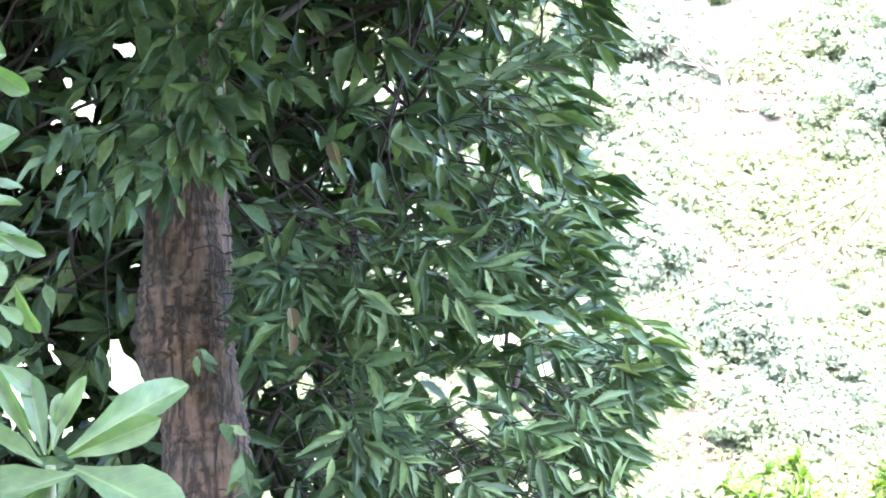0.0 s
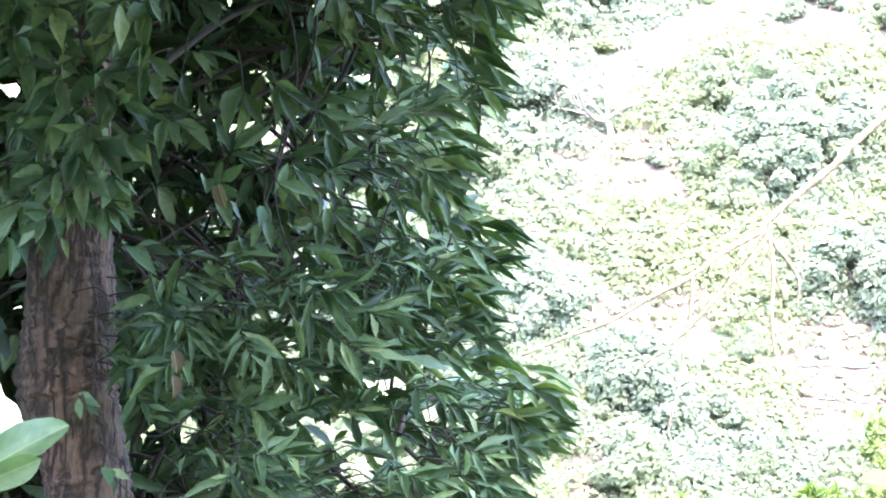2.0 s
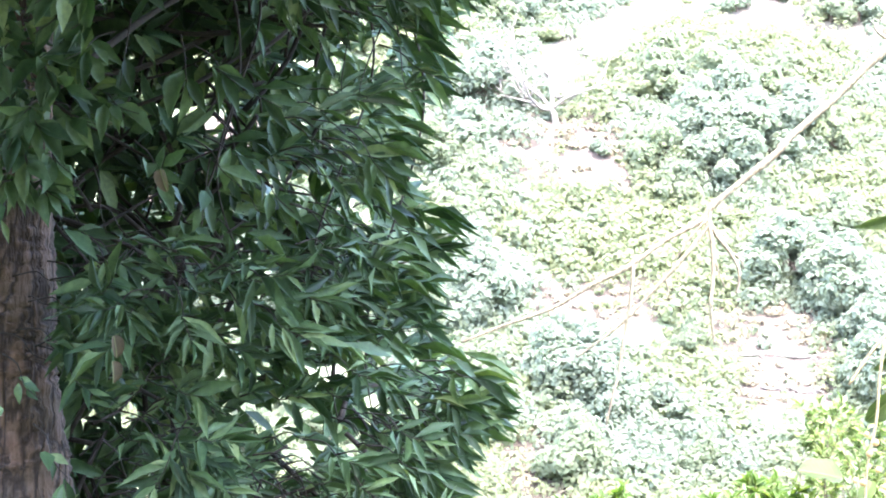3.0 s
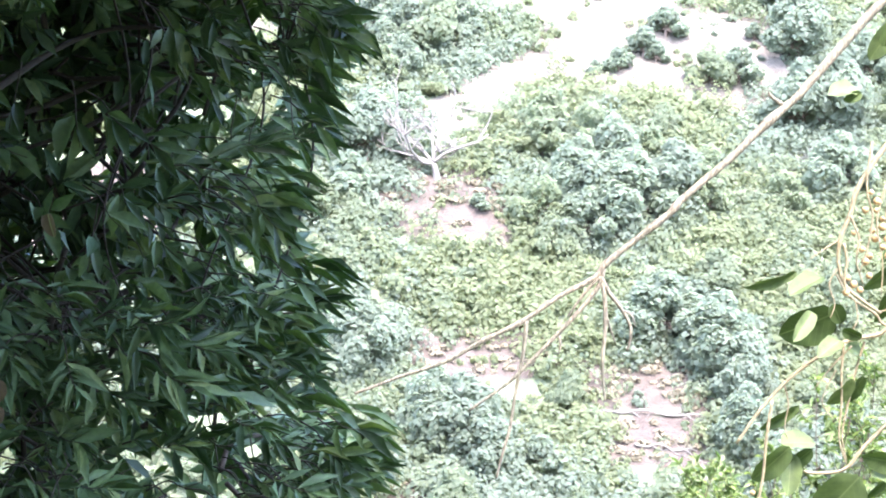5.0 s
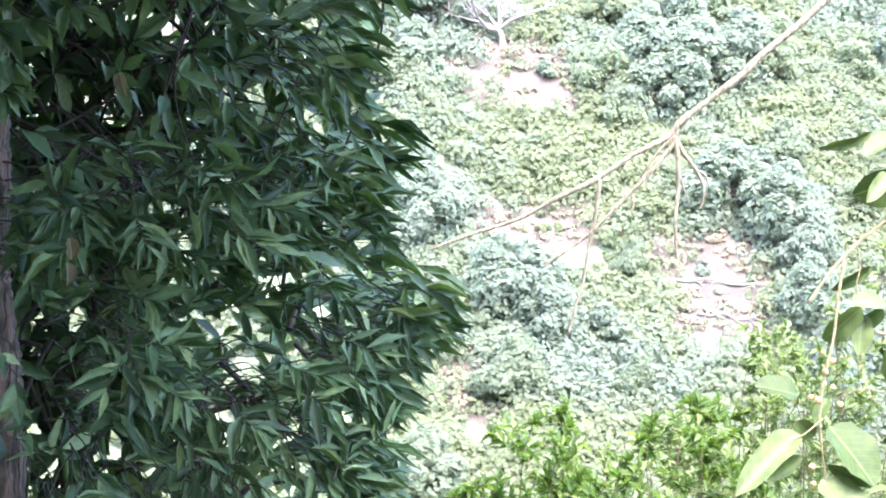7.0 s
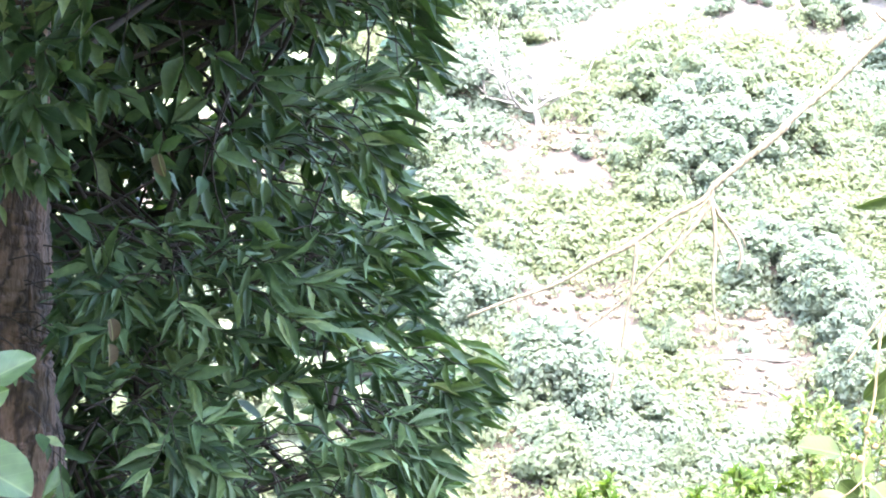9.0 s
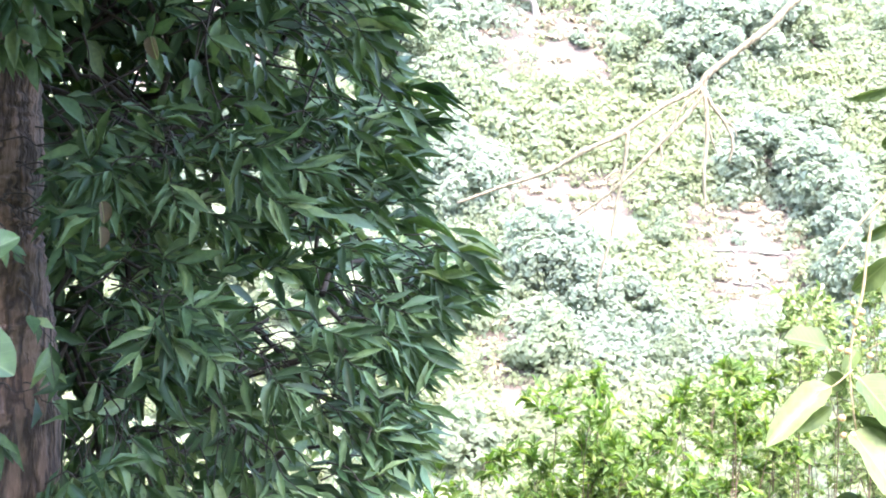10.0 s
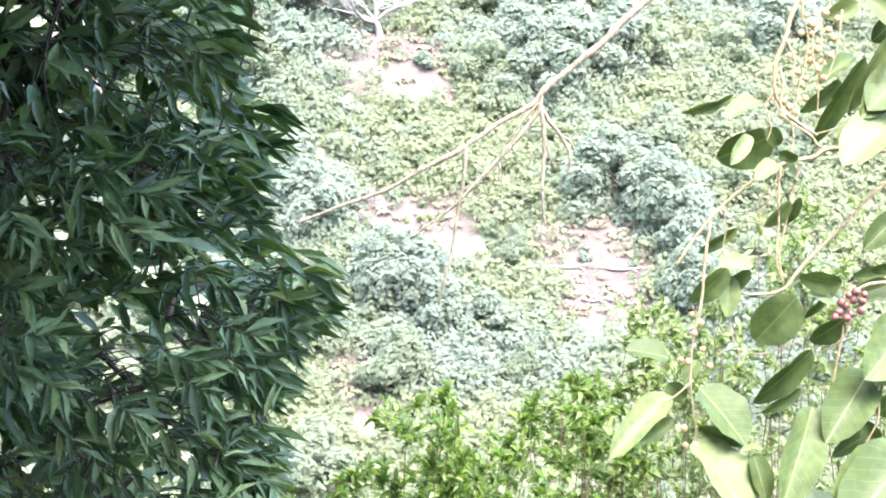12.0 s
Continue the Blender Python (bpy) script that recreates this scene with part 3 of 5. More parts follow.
UNDER_X, UNDER_Z = [e[0] for e in UNDER], [e[1] - 0.05 for e in UNDER]
# crown openings that show the far slope, fitted to the camera's view: x, z, radius
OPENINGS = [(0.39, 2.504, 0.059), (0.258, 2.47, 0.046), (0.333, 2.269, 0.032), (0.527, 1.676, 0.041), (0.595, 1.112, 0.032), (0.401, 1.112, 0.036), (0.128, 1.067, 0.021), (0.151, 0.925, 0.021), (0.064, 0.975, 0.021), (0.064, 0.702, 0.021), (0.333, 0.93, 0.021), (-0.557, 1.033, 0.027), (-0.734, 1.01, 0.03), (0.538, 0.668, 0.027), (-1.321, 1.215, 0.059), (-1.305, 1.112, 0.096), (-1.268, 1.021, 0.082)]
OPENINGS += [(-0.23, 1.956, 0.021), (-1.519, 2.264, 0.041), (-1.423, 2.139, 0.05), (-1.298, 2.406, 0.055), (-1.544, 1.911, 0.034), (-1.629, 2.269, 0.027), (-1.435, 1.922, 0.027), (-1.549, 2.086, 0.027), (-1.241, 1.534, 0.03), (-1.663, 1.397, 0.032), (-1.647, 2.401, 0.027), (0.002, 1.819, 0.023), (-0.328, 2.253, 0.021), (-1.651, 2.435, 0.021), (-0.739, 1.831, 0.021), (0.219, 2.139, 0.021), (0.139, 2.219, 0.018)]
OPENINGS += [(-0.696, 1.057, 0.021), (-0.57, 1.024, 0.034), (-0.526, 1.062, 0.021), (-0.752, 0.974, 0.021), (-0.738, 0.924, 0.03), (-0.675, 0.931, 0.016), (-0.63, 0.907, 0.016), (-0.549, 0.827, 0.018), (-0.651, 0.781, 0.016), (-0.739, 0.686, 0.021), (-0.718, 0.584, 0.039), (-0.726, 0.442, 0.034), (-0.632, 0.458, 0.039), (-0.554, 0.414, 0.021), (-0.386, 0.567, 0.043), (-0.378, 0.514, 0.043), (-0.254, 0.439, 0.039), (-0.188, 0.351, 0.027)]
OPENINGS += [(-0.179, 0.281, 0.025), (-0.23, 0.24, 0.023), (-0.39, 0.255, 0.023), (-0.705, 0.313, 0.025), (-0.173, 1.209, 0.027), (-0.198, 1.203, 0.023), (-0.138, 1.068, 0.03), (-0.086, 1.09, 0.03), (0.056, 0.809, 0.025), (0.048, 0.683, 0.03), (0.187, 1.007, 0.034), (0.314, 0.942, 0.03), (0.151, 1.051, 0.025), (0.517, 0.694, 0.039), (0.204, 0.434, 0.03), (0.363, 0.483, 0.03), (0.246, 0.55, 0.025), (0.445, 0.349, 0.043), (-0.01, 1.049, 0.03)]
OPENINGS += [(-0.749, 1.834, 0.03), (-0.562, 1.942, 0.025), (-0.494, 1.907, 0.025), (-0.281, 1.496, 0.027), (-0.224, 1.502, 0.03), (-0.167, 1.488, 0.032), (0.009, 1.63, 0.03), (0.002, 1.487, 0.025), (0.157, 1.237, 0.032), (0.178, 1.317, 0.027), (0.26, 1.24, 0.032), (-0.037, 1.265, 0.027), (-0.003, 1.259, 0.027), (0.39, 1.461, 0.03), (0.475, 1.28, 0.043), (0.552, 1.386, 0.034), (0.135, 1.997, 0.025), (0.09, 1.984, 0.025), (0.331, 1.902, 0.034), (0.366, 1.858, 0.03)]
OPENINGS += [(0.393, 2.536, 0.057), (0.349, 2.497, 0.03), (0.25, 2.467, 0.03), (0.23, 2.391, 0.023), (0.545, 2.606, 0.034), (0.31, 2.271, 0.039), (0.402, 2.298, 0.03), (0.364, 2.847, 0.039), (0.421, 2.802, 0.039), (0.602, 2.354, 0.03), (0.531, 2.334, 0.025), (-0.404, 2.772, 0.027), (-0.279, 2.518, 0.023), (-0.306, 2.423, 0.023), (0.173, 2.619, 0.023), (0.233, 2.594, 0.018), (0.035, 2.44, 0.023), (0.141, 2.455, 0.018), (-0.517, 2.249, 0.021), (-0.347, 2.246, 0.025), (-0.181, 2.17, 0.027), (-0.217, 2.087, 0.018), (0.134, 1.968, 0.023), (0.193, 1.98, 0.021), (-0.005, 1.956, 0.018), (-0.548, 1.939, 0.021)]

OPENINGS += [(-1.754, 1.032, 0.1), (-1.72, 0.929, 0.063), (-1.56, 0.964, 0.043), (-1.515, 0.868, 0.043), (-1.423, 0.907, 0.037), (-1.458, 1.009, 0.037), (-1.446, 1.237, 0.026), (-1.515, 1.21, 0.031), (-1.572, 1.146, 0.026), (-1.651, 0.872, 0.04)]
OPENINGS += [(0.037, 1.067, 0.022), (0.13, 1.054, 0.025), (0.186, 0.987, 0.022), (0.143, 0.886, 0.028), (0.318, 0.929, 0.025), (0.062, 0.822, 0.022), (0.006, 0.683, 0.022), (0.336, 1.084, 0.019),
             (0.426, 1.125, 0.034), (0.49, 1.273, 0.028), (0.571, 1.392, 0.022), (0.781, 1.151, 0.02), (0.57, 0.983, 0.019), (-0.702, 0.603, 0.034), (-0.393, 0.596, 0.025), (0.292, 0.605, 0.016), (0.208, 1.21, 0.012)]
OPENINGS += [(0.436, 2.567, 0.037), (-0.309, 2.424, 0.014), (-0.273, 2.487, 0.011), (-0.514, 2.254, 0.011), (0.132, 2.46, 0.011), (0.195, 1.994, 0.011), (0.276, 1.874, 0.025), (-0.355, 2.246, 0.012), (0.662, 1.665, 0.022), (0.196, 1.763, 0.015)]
# hollows in the crown's face that show its dark inside, fitted to the camera's view: x, z, radius
HOLLOWS = [(-0.693, 2.002, 0.194), (-0.807, 1.694, 0.103), (-1.401, 1.466, 0.171), (-0.819, 1.033, 0.114), (-0.716, 0.782, 0.125), (-0.511, 0.85, 0.091), (-0.214, 2.287, 0.137), (0.151, 1.876, 0.114), (-0.42, 2.492, 0.125), (0.196, 2.082, 0.103), (-1.56, 1.648, 0.091), (0.31, 0.987, 0.103), (0.036, 1.033, 0.091), (-0.511, 1.808, 0.103), (-0.009, 2.47, 0.114), (-0.328, 1.626, 0.068), (0.493, 1.329, 0.059)]
HOLLOWS += [(-0.541, 2.592, 0.137), (-0.291, 3.016, 0.137), (0.002, 2.484, 0.103), (-0.523, 2.186, 0.114), (0.048, 2.99, 0.114)]
HOLLOWS += [(-0.636, 0.804, 0.114), (-0.582, 0.441, 0.137), (-0.239, 0.311, 0.125), (0.085, 0.915, 0.103), (0.275, 0.645, 0.08), (-0.439, 1.014, 0.08)]

HOLLOWS += [(-0.688, 0.947, 0.126), (-0.592, 0.723, 0.148), (-0.496, 0.544, 0.126), (-0.013, 0.968, 0.096), (0.061, 0.787, 0.087), (-0.265, 0.367, 0.126), (-0.039, 0.372, 0.126), (0.188, 0.401, 0.103), (0.397, 0.636, 0.082), (-0.693, 0.357, 0.126), (-0.743, 2.029, 0.148), (-0.538, 1.88, 0.126), (-0.6, 1.719, 0.103), (-0.132, 1.828, 0.082), (0.205, 1.91, 0.091)]
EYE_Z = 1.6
rng = np.random.default_rng(5)
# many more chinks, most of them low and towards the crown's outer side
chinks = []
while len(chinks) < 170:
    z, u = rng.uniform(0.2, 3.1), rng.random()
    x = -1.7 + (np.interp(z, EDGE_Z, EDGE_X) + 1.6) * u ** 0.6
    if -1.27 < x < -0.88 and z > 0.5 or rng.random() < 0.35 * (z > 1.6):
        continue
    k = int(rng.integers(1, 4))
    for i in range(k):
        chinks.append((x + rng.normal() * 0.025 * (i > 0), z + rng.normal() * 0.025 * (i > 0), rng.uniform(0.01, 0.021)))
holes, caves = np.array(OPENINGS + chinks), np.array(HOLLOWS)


def crown_edge(z):
    return np.interp(z, EDGE_Z, EDGE_X)


def crown_floor(x):
    return np.interp(x, UNDER_X, UNDER_Z)


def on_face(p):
    """Where points of the crown lie, seen from the camera's eye, on an upright sheet through the trunk: x and z."""
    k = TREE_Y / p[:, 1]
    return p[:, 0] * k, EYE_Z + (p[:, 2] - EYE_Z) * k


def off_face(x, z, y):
    """The point y metres out on the camera's line of sight through the place x, z of the crown's face."""
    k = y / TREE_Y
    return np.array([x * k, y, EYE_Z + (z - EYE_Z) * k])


def within(marks, x, z, grow=1.0, pad=0.0):
    x, z = np.atleast_1d(x), np.atleast_1d(z)
    return ((x[:, None] - marks[:, 0]) ** 2 + (z[:, None] - marks[:, 1]) ** 2 < (grow * marks[:, 2] + np.reshape(pad, (-1, 1))) ** 2).any(1)


LEAVES = []  # base, way, face, length, width, depth class: 0 face, 1 deep, 2 unseen leaves added for shade
TWIGS = []


def keep(at, dirs, ups, ln, wd, kind):
    LEAVES.extend(zip(at, dirs, ups, ln, wd, [kind] * len(at)))


def rosette(p, way, count, length, ratio, spread=0.95, droop=0.35, face=(0.05, -0.7, 0.55), kind=0, loose=0.4):
    """Leaves that stand round the end of a shoot."""
    way = np.asarray(way, float) / np.linalg.norm(way)
    a = np.cross(way, (0.1, 0.2, 1.0))
    a /= np.linalg.norm(a)
    b = np.cross(way, a)
    turn = np.arange(count) * 2.4 + rng.random() * 6.28 + rng.normal(size=count) * 0.25
    cone = (0.3 + 1.0 * (np.arange(count) + 0.5) / count) * spread + rng.normal(size=count) * 0.12
    dirs = way * np.cos(cone)[:, None] + (a * np.cos(turn)[:, None] + b * np.sin(turn)[:, None]) * np.sin(cone)[:, None]
    dirs[:, 1] *= 0.6
    dirs[:, 2] -= droop * (0.5 + rng.random(count))
    dirs /= np.linalg.norm(dirs, axis=1)[:, None]
    ups = np.array(face) + rng.normal(size=(count, 3)) * loose
    at = np.asarray(p) - way * ((np.arange(count) / count)[:, None] * 0.08) + dirs * 0.012
    ln = length * (0.65 + 0.55 * rng.random(count))
    keep(at, dirs, ups, ln, ln * ratio * rng.uniform(0.8, 1.2, count), kind)
    TWIGS.append((np.asarray(p), way))


def fan(p, way, count, twig, length, ratio, open_=0.75, face=(0.1, -0.78, 0.6), droop=0.12, kind=0, loose=0.45):
    """Long leaves set on both sides along a shoot, all in nearly one plane, closing towards its tip."""
    way = np.asarray(way, float) / np.linalg.norm(way)
    n0 = np.array(face) + rng.normal(size=3) * 0.18
    side = np.cross(n0, way)
    side /= np.linalg.norm(side)
    s = (np.arange(count) + 0.5) / count
    ang = open_ * (1.15 - 0.85 * s) + rng.normal(size=count) * 0.1
    sign = np.where(np.arange(count) % 2, 1.0, -1.0)
    dirs = way * np.cos(ang)[:, None] + side * (np.sin(ang) * sign)[:, None] + rng.normal(size=(count, 3)) * 0.16
    dirs[:, 2] -= droop * (0.4 + 1.2 * rng.random(count))
    dirs /= np.linalg.norm(dirs, axis=1)[:, None]
    at = np.asarray(p) + way * ((s - 1.0) * twig)[:, None]
    ln = length * rng.uniform(0.55, 1.25, count)
    keep(at, dirs, n0 + rng.normal(size=(count, 3)) * loose, ln, ln * ratio * rng.uniform(0.8, 1.25, count), kind)
    TWIGS.append((np.asarray(p) - way * twig * 0.7, way))


tree_base = Vector((-1.0, 9.35, land(-1.0, 9.35)))
tree = thing("evergreen_tree", tree_base, "large evergreen tree with dark glossy lance-shaped leaves", "tree")
# trunk: x, z on the face, girth
STEM = [(-0.935, 0.2, 0.195), (-0.947, 0.594, 0.185), (-0.956, 0.8, 0.176), (-0.972, 0.92, 0.176), (-1.02, 1.1, 0.192), (-1.045, 1.237, 0.203), (-1.043, 1.37, 0.194),
        (-1.031, 1.511, 0.18), (-1.036, 1.694, 0.176), (-1.02, 1.876, 0.155), (-1.02, 2.15, 0.14), (-1.0, 2.5, 0.12), (-0.97, 2.95, 0.1)]
axis = [tuple(tree_base[:2]) + (tree_base.z - 0.15,)] + [tuple(off_face(x, z, 9.35)) for x, z, r in STEM]
b = Buf()
trunk_line = smooth_path(axis, 14)
tube(b, trunk_line, [0.25] + [r * 1.016 for x, z, r in STEM], 56, 0.09, 2.0)
part("trunk", b, M_BARK, tree, "thick trunk with fissured pinkish-brown bark")
# limbs that carry the crown, some out to the added unseen leaf masses
limb_ends = [(-0.35, 10.2, 3.4), (0.25, 10.3, 3.3), (0.2, 10.1, 3.8), (-2.1, 9.9, 3.3), (-1.9, 9.6, 3.6), (-1.2, 10.3, 3.5), (0.45, 10.1, 3.2), (-1.0, 9.4, 4.6), (-1.0, 6.5, 4.6),
             (-0.8, 3.6, 4.9), (-1.2, 1.2, 5.0), (0.0, 5.0, 5.0), (0.2, 2.2, 4.3), (-0.6, 7.0, 3.9), (1.4, 7.2, 4.1), (1.9, 6.4, 4.3), (-2.6, 5.5, 4.7), (-0.1, 9.8, 4.4), (-2.2, 9.9, 4.3), (0.5, 0.4, 4.3), (1.2, 1.0, 4.2), (-0.2, -0.5, 4.5)]
# low limbs that hold the side shoots, and thin boughs that hang inside the crown
low_limbs = [((-1.0, 9.4, 2.1), (-1.4, 9.7, 2.25), (-1.9, 9.5, 2.0)), ((-1.0, 9.5, 2.3), (-0.3, 10.2, 2.9), (0.5, 9.7, 2.8))]
boughs = [((-0.35, 10.2, 3.4), (-0.3, 10.05, 0.7)), ((0.25, 10.3, 3.3), (0.3, 10.0, 1.0)), ((-2.1, 9.9, 3.3), (-2.2, 9.9, 0.8)), ((-1.2, 10.3, 3.5), (-1.5, 10.3, 1.0)),
          ((0.45, 10.1, 3.2), (0.55, 9.8, 0.6)), ((-0.35, 10.2, 3.4), (-0.05, 9.7, 1.5)), ((-1.9, 9.6, 3.6), (-1.8, 9.6, 1.8))]
shoots = []
for i, e in enumerate(limb_ends):
    e = np.array(e)
    start = trunk_line[np.argmin(np.abs(trunk_line[:, 2] - 2.95))]
    line = smooth_path([start, start * 0.45 + e * 0.55 + np.array([0, 0.25, 0.12]), e], 8)
    b = Buf()
    tube(b, line, [0.036, 0.02, 0.008], 9, 0.12, i * 3.0)
    part("limb", b, M_SHADE_BARK, tree)
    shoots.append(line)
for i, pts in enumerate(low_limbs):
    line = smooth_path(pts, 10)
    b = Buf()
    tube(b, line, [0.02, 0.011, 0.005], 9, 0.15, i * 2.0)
    part("limb", b, M_SHADE_BARK, tree)
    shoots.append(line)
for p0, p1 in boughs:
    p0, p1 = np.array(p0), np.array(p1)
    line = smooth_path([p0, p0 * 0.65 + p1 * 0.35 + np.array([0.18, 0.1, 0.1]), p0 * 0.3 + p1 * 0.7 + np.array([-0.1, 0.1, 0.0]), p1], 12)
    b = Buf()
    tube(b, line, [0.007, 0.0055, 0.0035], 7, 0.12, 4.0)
    part("bough", b, M_SHADE_BARK, tree)
    shoots.append(line)
shoot_points = np.concatenate(shoots)


def bare_trunk(x, z):
    """The open stretch of trunk, and the dark hollow on its far side."""
    return (-1.26 < x < -0.88 and 0.55 < z < 1.78) or (-1.26 < x < -0.75 and 0.1 < z <= 0.55)


# the crown's face, lower and outer part: fans of long narrow leaves that reach out and slightly down
count = 0
while count < 370:
    z = rng.uniform(0.1, 1.75)
    x = rng.uniform(-0.85, crown_edge(z) - 0.1)
    if z < crown_floor(x) + 0.1 or bare_trunk(x, z) or (within(caves, x, z)[0] and rng.random() < 0.85):
        continue
    y = 8.75 + 0.45 * rng.random() + 0.25 * max(0.0, x) ** 2
    lift = -0.1 + 0.12 * rng.normal() - 1.1 * max(0.0, 0.75 - z)
    way = np.array([0.9, -0.5 * rng.random(), lift]) + rng.normal(size=3) * [0.32, 0.3, 0.36]
    if x < -0.45 and rng.random() < 0.5:
        way[0] *= -0.6
    fan(off_face(x, z, y), way, int(rng.integers(5, 10)), rng.uniform(0.1, 0.2), 0.155, 0.185 if x > -0.4 else 0.25, open_=rng.uniform(0.5, 1.15), loose=0.6)
    count += 1
# the crown's face, upper and inner part: hanging shoots with broader leaves
count = 0
while count < 235:
    z = rng.uniform(1.55, 3.5)
    x = rng.uniform(-3.0, crown_edge(z) - 0.12)
    if bare_trunk(x, z) or (within(caves, x, z, 1.1)[0] and rng.random() < 0.9) or (z < 1.8 and x > -0.6):
        continue
    if noise.noise(Vector((x * 1.9, 2.0, z * 2.4))) < 0.02:
        continue
    y = 8.85 + 0.5 * rng.random() + 0.3 * max(0.0, x) ** 2
    way = np.array([0.65 if x > -0.95 else -0.55, -0.3, -0.5]) + rng.normal(size=3) * 0.25
    if x > 0.2 or rng.random() < 0.35:
        fan(off_face(x, z, y), way * [1.2, 1, 0.7], int(rng.integers(5, 10)), rng.uniform(0.1, 0.18), 0.155, 0.26, open_=0.75, droop=0.25, face=(0.1, -0.7, 0.6), loose=0.6)
    else:
        rosette(off_face(x, z, y), way, int(rng.integers(5, 9)), 0.155, 0.34)
    count += 1
# the leafy side left of the trunk, down to the crown's floor
count = 0
while count < 110:
    x, z = rng.uniform(-2.9, -1.2), rng.uniform(0.1, 1.7)
    if bare_trunk(x, z) or z < crown_floor(x) + 0.1 or (within(caves, x, z, 1.1)[0] and rng.random() < 0.95) or (x > -1.45 and z > 0.9):
        continue
    rosette(off_face(x, z, rng.uniform(8.9, 9.6)), np.array([-0.5, -0.3, -0.3]) + rng.normal(size=3) * 0.3, int(rng.integers(6, 10)), 0.15, 0.32)
    count += 1
# leaves deep in the crown
count = 0
while count < 90:
    z = rng.uniform(0.1, 3.3)
    x = rng.uniform(-3.0, crown_edge(z) - 0.2)
    if z > crown_floor(x) + 0.1 and not within(caves, x, z, 1.2)[0]:
        rosette(off_face(x, z, rng.uniform(9.8, 10.6)), np.array([x + 1.0, 0.3, -0.2]) + rng.normal(size=3) * 0.5, 9, 0.155, 0.28, kind=1, loose=0.6)
        count += 1
# the crown's far side, in deep shade, thinner towards the light
count = 0
while count < 3400:
    x, y, z = rng.uniform(-3.5, 0.85), rng.uniform(11.0, 13.6), rng.uniform(0.0, 3.6)
    if z < crown_floor(x) + 0.12 or x > crown_edge(z) - 0.2 or (x > -0.2 and z < 1.45 and rng.random() < 0.3) or (x > 0.2 and rng.random() < 0.2):
        continue
    rosette(off_face(x, z, y), np.array([(x + 1) * 0.6, 0.8, 0.1]) + rng.normal(size=3) * 0.4, 11, 0.2 if x > -0.75 else 0.25, 0.3, spread=1.1, droop=0.15, kind=1, loose=0.6)
    count += 1
# leaves that hang along the crown's lower edge
for k in range(150):
    x = rng.uniform(-3.0, 0.75)
    rosette(off_face(x, crown_floor(x) + rng.uniform(0.12, 0.4), rng.uniform(8.9, 10.4)), np.array([rng.normal() * 0.4 + 0.2, -0.2, -0.6]), 7, 0.16, 0.3, spread=0.7, droop=0.4)
# shoots that reach the crown's outer side
for z in np.arange(0.22, 3.3, 0.06):
    zz = z + rng.normal() * 0.02
    way = np.array([1.0, -0.25 * rng.random(), -0.22]) + rng.normal(size=3) * [0.15, 0.25, 0.26]
    fan(off_face(crown_edge(zz - 0.03) - rng.uniform(0.12, 0.26), zz, 9.2 + rng.normal() * 0.25), way, int(rng.integers(4, 8)), 0.12, 0.165, 0.22, open_=rng.uniform(0.45, 1.0))
# the crown's sides behind its face, added to keep light out of its inside
for z in np.arange(0.25, 3.5, 0.05):
    for y in (9.7, 10.2, 10.8):
        fan(off_face(crown_edge(z) - rng.uniform(0.28, 0.45), z + rng.normal() * 0.02, y + rng.normal() * 0.2), np.array([1.0, 0.2, -0.2]) + rng.normal(size=3) * [0.15, 0.3, 0.2], 7, 0.14, 0.17, 0.24, open_=0.7, kind=1)
# unseen leaf wall left of the picture, added to block side light
for k in range(420):
    rosette((rng.uniform(-4.3, -3.3), rng.uniform(8.4, 13.6), rng.uniform(0.0, 3.6)), np.array([-0.8, 0.0, -0.2]) + rng.normal(size=3) * 0.4, 11, 0.25, 0.34, kind=2)
# unseen upper crown, added over the picture and the camera to shade the rest
count = 0
while count < 2100:
    x, y, z = rng.uniform(-4.2, 2.0), rng.uniform(-0.5, 14.0), rng.uniform(3.5, 6.4)
    if ((x + 1.2) / 3.0) ** 2 + ((y - 6.8) / 7.4) ** 2 + ((z - 3.9) / 2.5) ** 2 > 1 or (x > 0.3 and y < 7.0):
        continue
    rosette((x, y, z), np.array([x + 1.0, y - 9.0, 0.5]) + rng.normal(size=3) * 0.3, 13, 0.26, 0.36, kind=2)
    count += 1
# unseen leaf roof, added to darken the inside of the crown
for k in range(1100):
    rosette((rng.uniform(-3.9, 0.75), rng.uniform(9.3, 14.0), rng.uniform(3.75, 4.9)), np.array([0.2, 0.3, 0.3]) + rng.normal(size=3) * 0.5, 13, 0.26, 0.4, kind=2)
# unseen leaf mass above and before the crown, added to shade its face
for k in range(800):
    x, y, z = rng.uniform(-3.2, 2.3), rng.uniform(4.9, 8.7), rng.uniform(3.15, 4.9)
    if z > 3.0 + (8.9 - y) * 0.1 and (x < 1.2 or y > 5.6):
        rosette((x, y, z), np.array([x * 0.3, -0.6, 0.0]) + rng.normal(size=3) * 0.4, 13, 0.24, 0.36, kind=2)
# unseen leaf clump overhead, added to keep light off plant and crown
for k in range(330):
    rosette((rng.uniform(-0.6, 1.5), rng.uniform(-1.0, 1.9), rng.uniform(3.6, 4.8)), rng.normal(size=3), 13, 0.26, 0.36, kind=2)
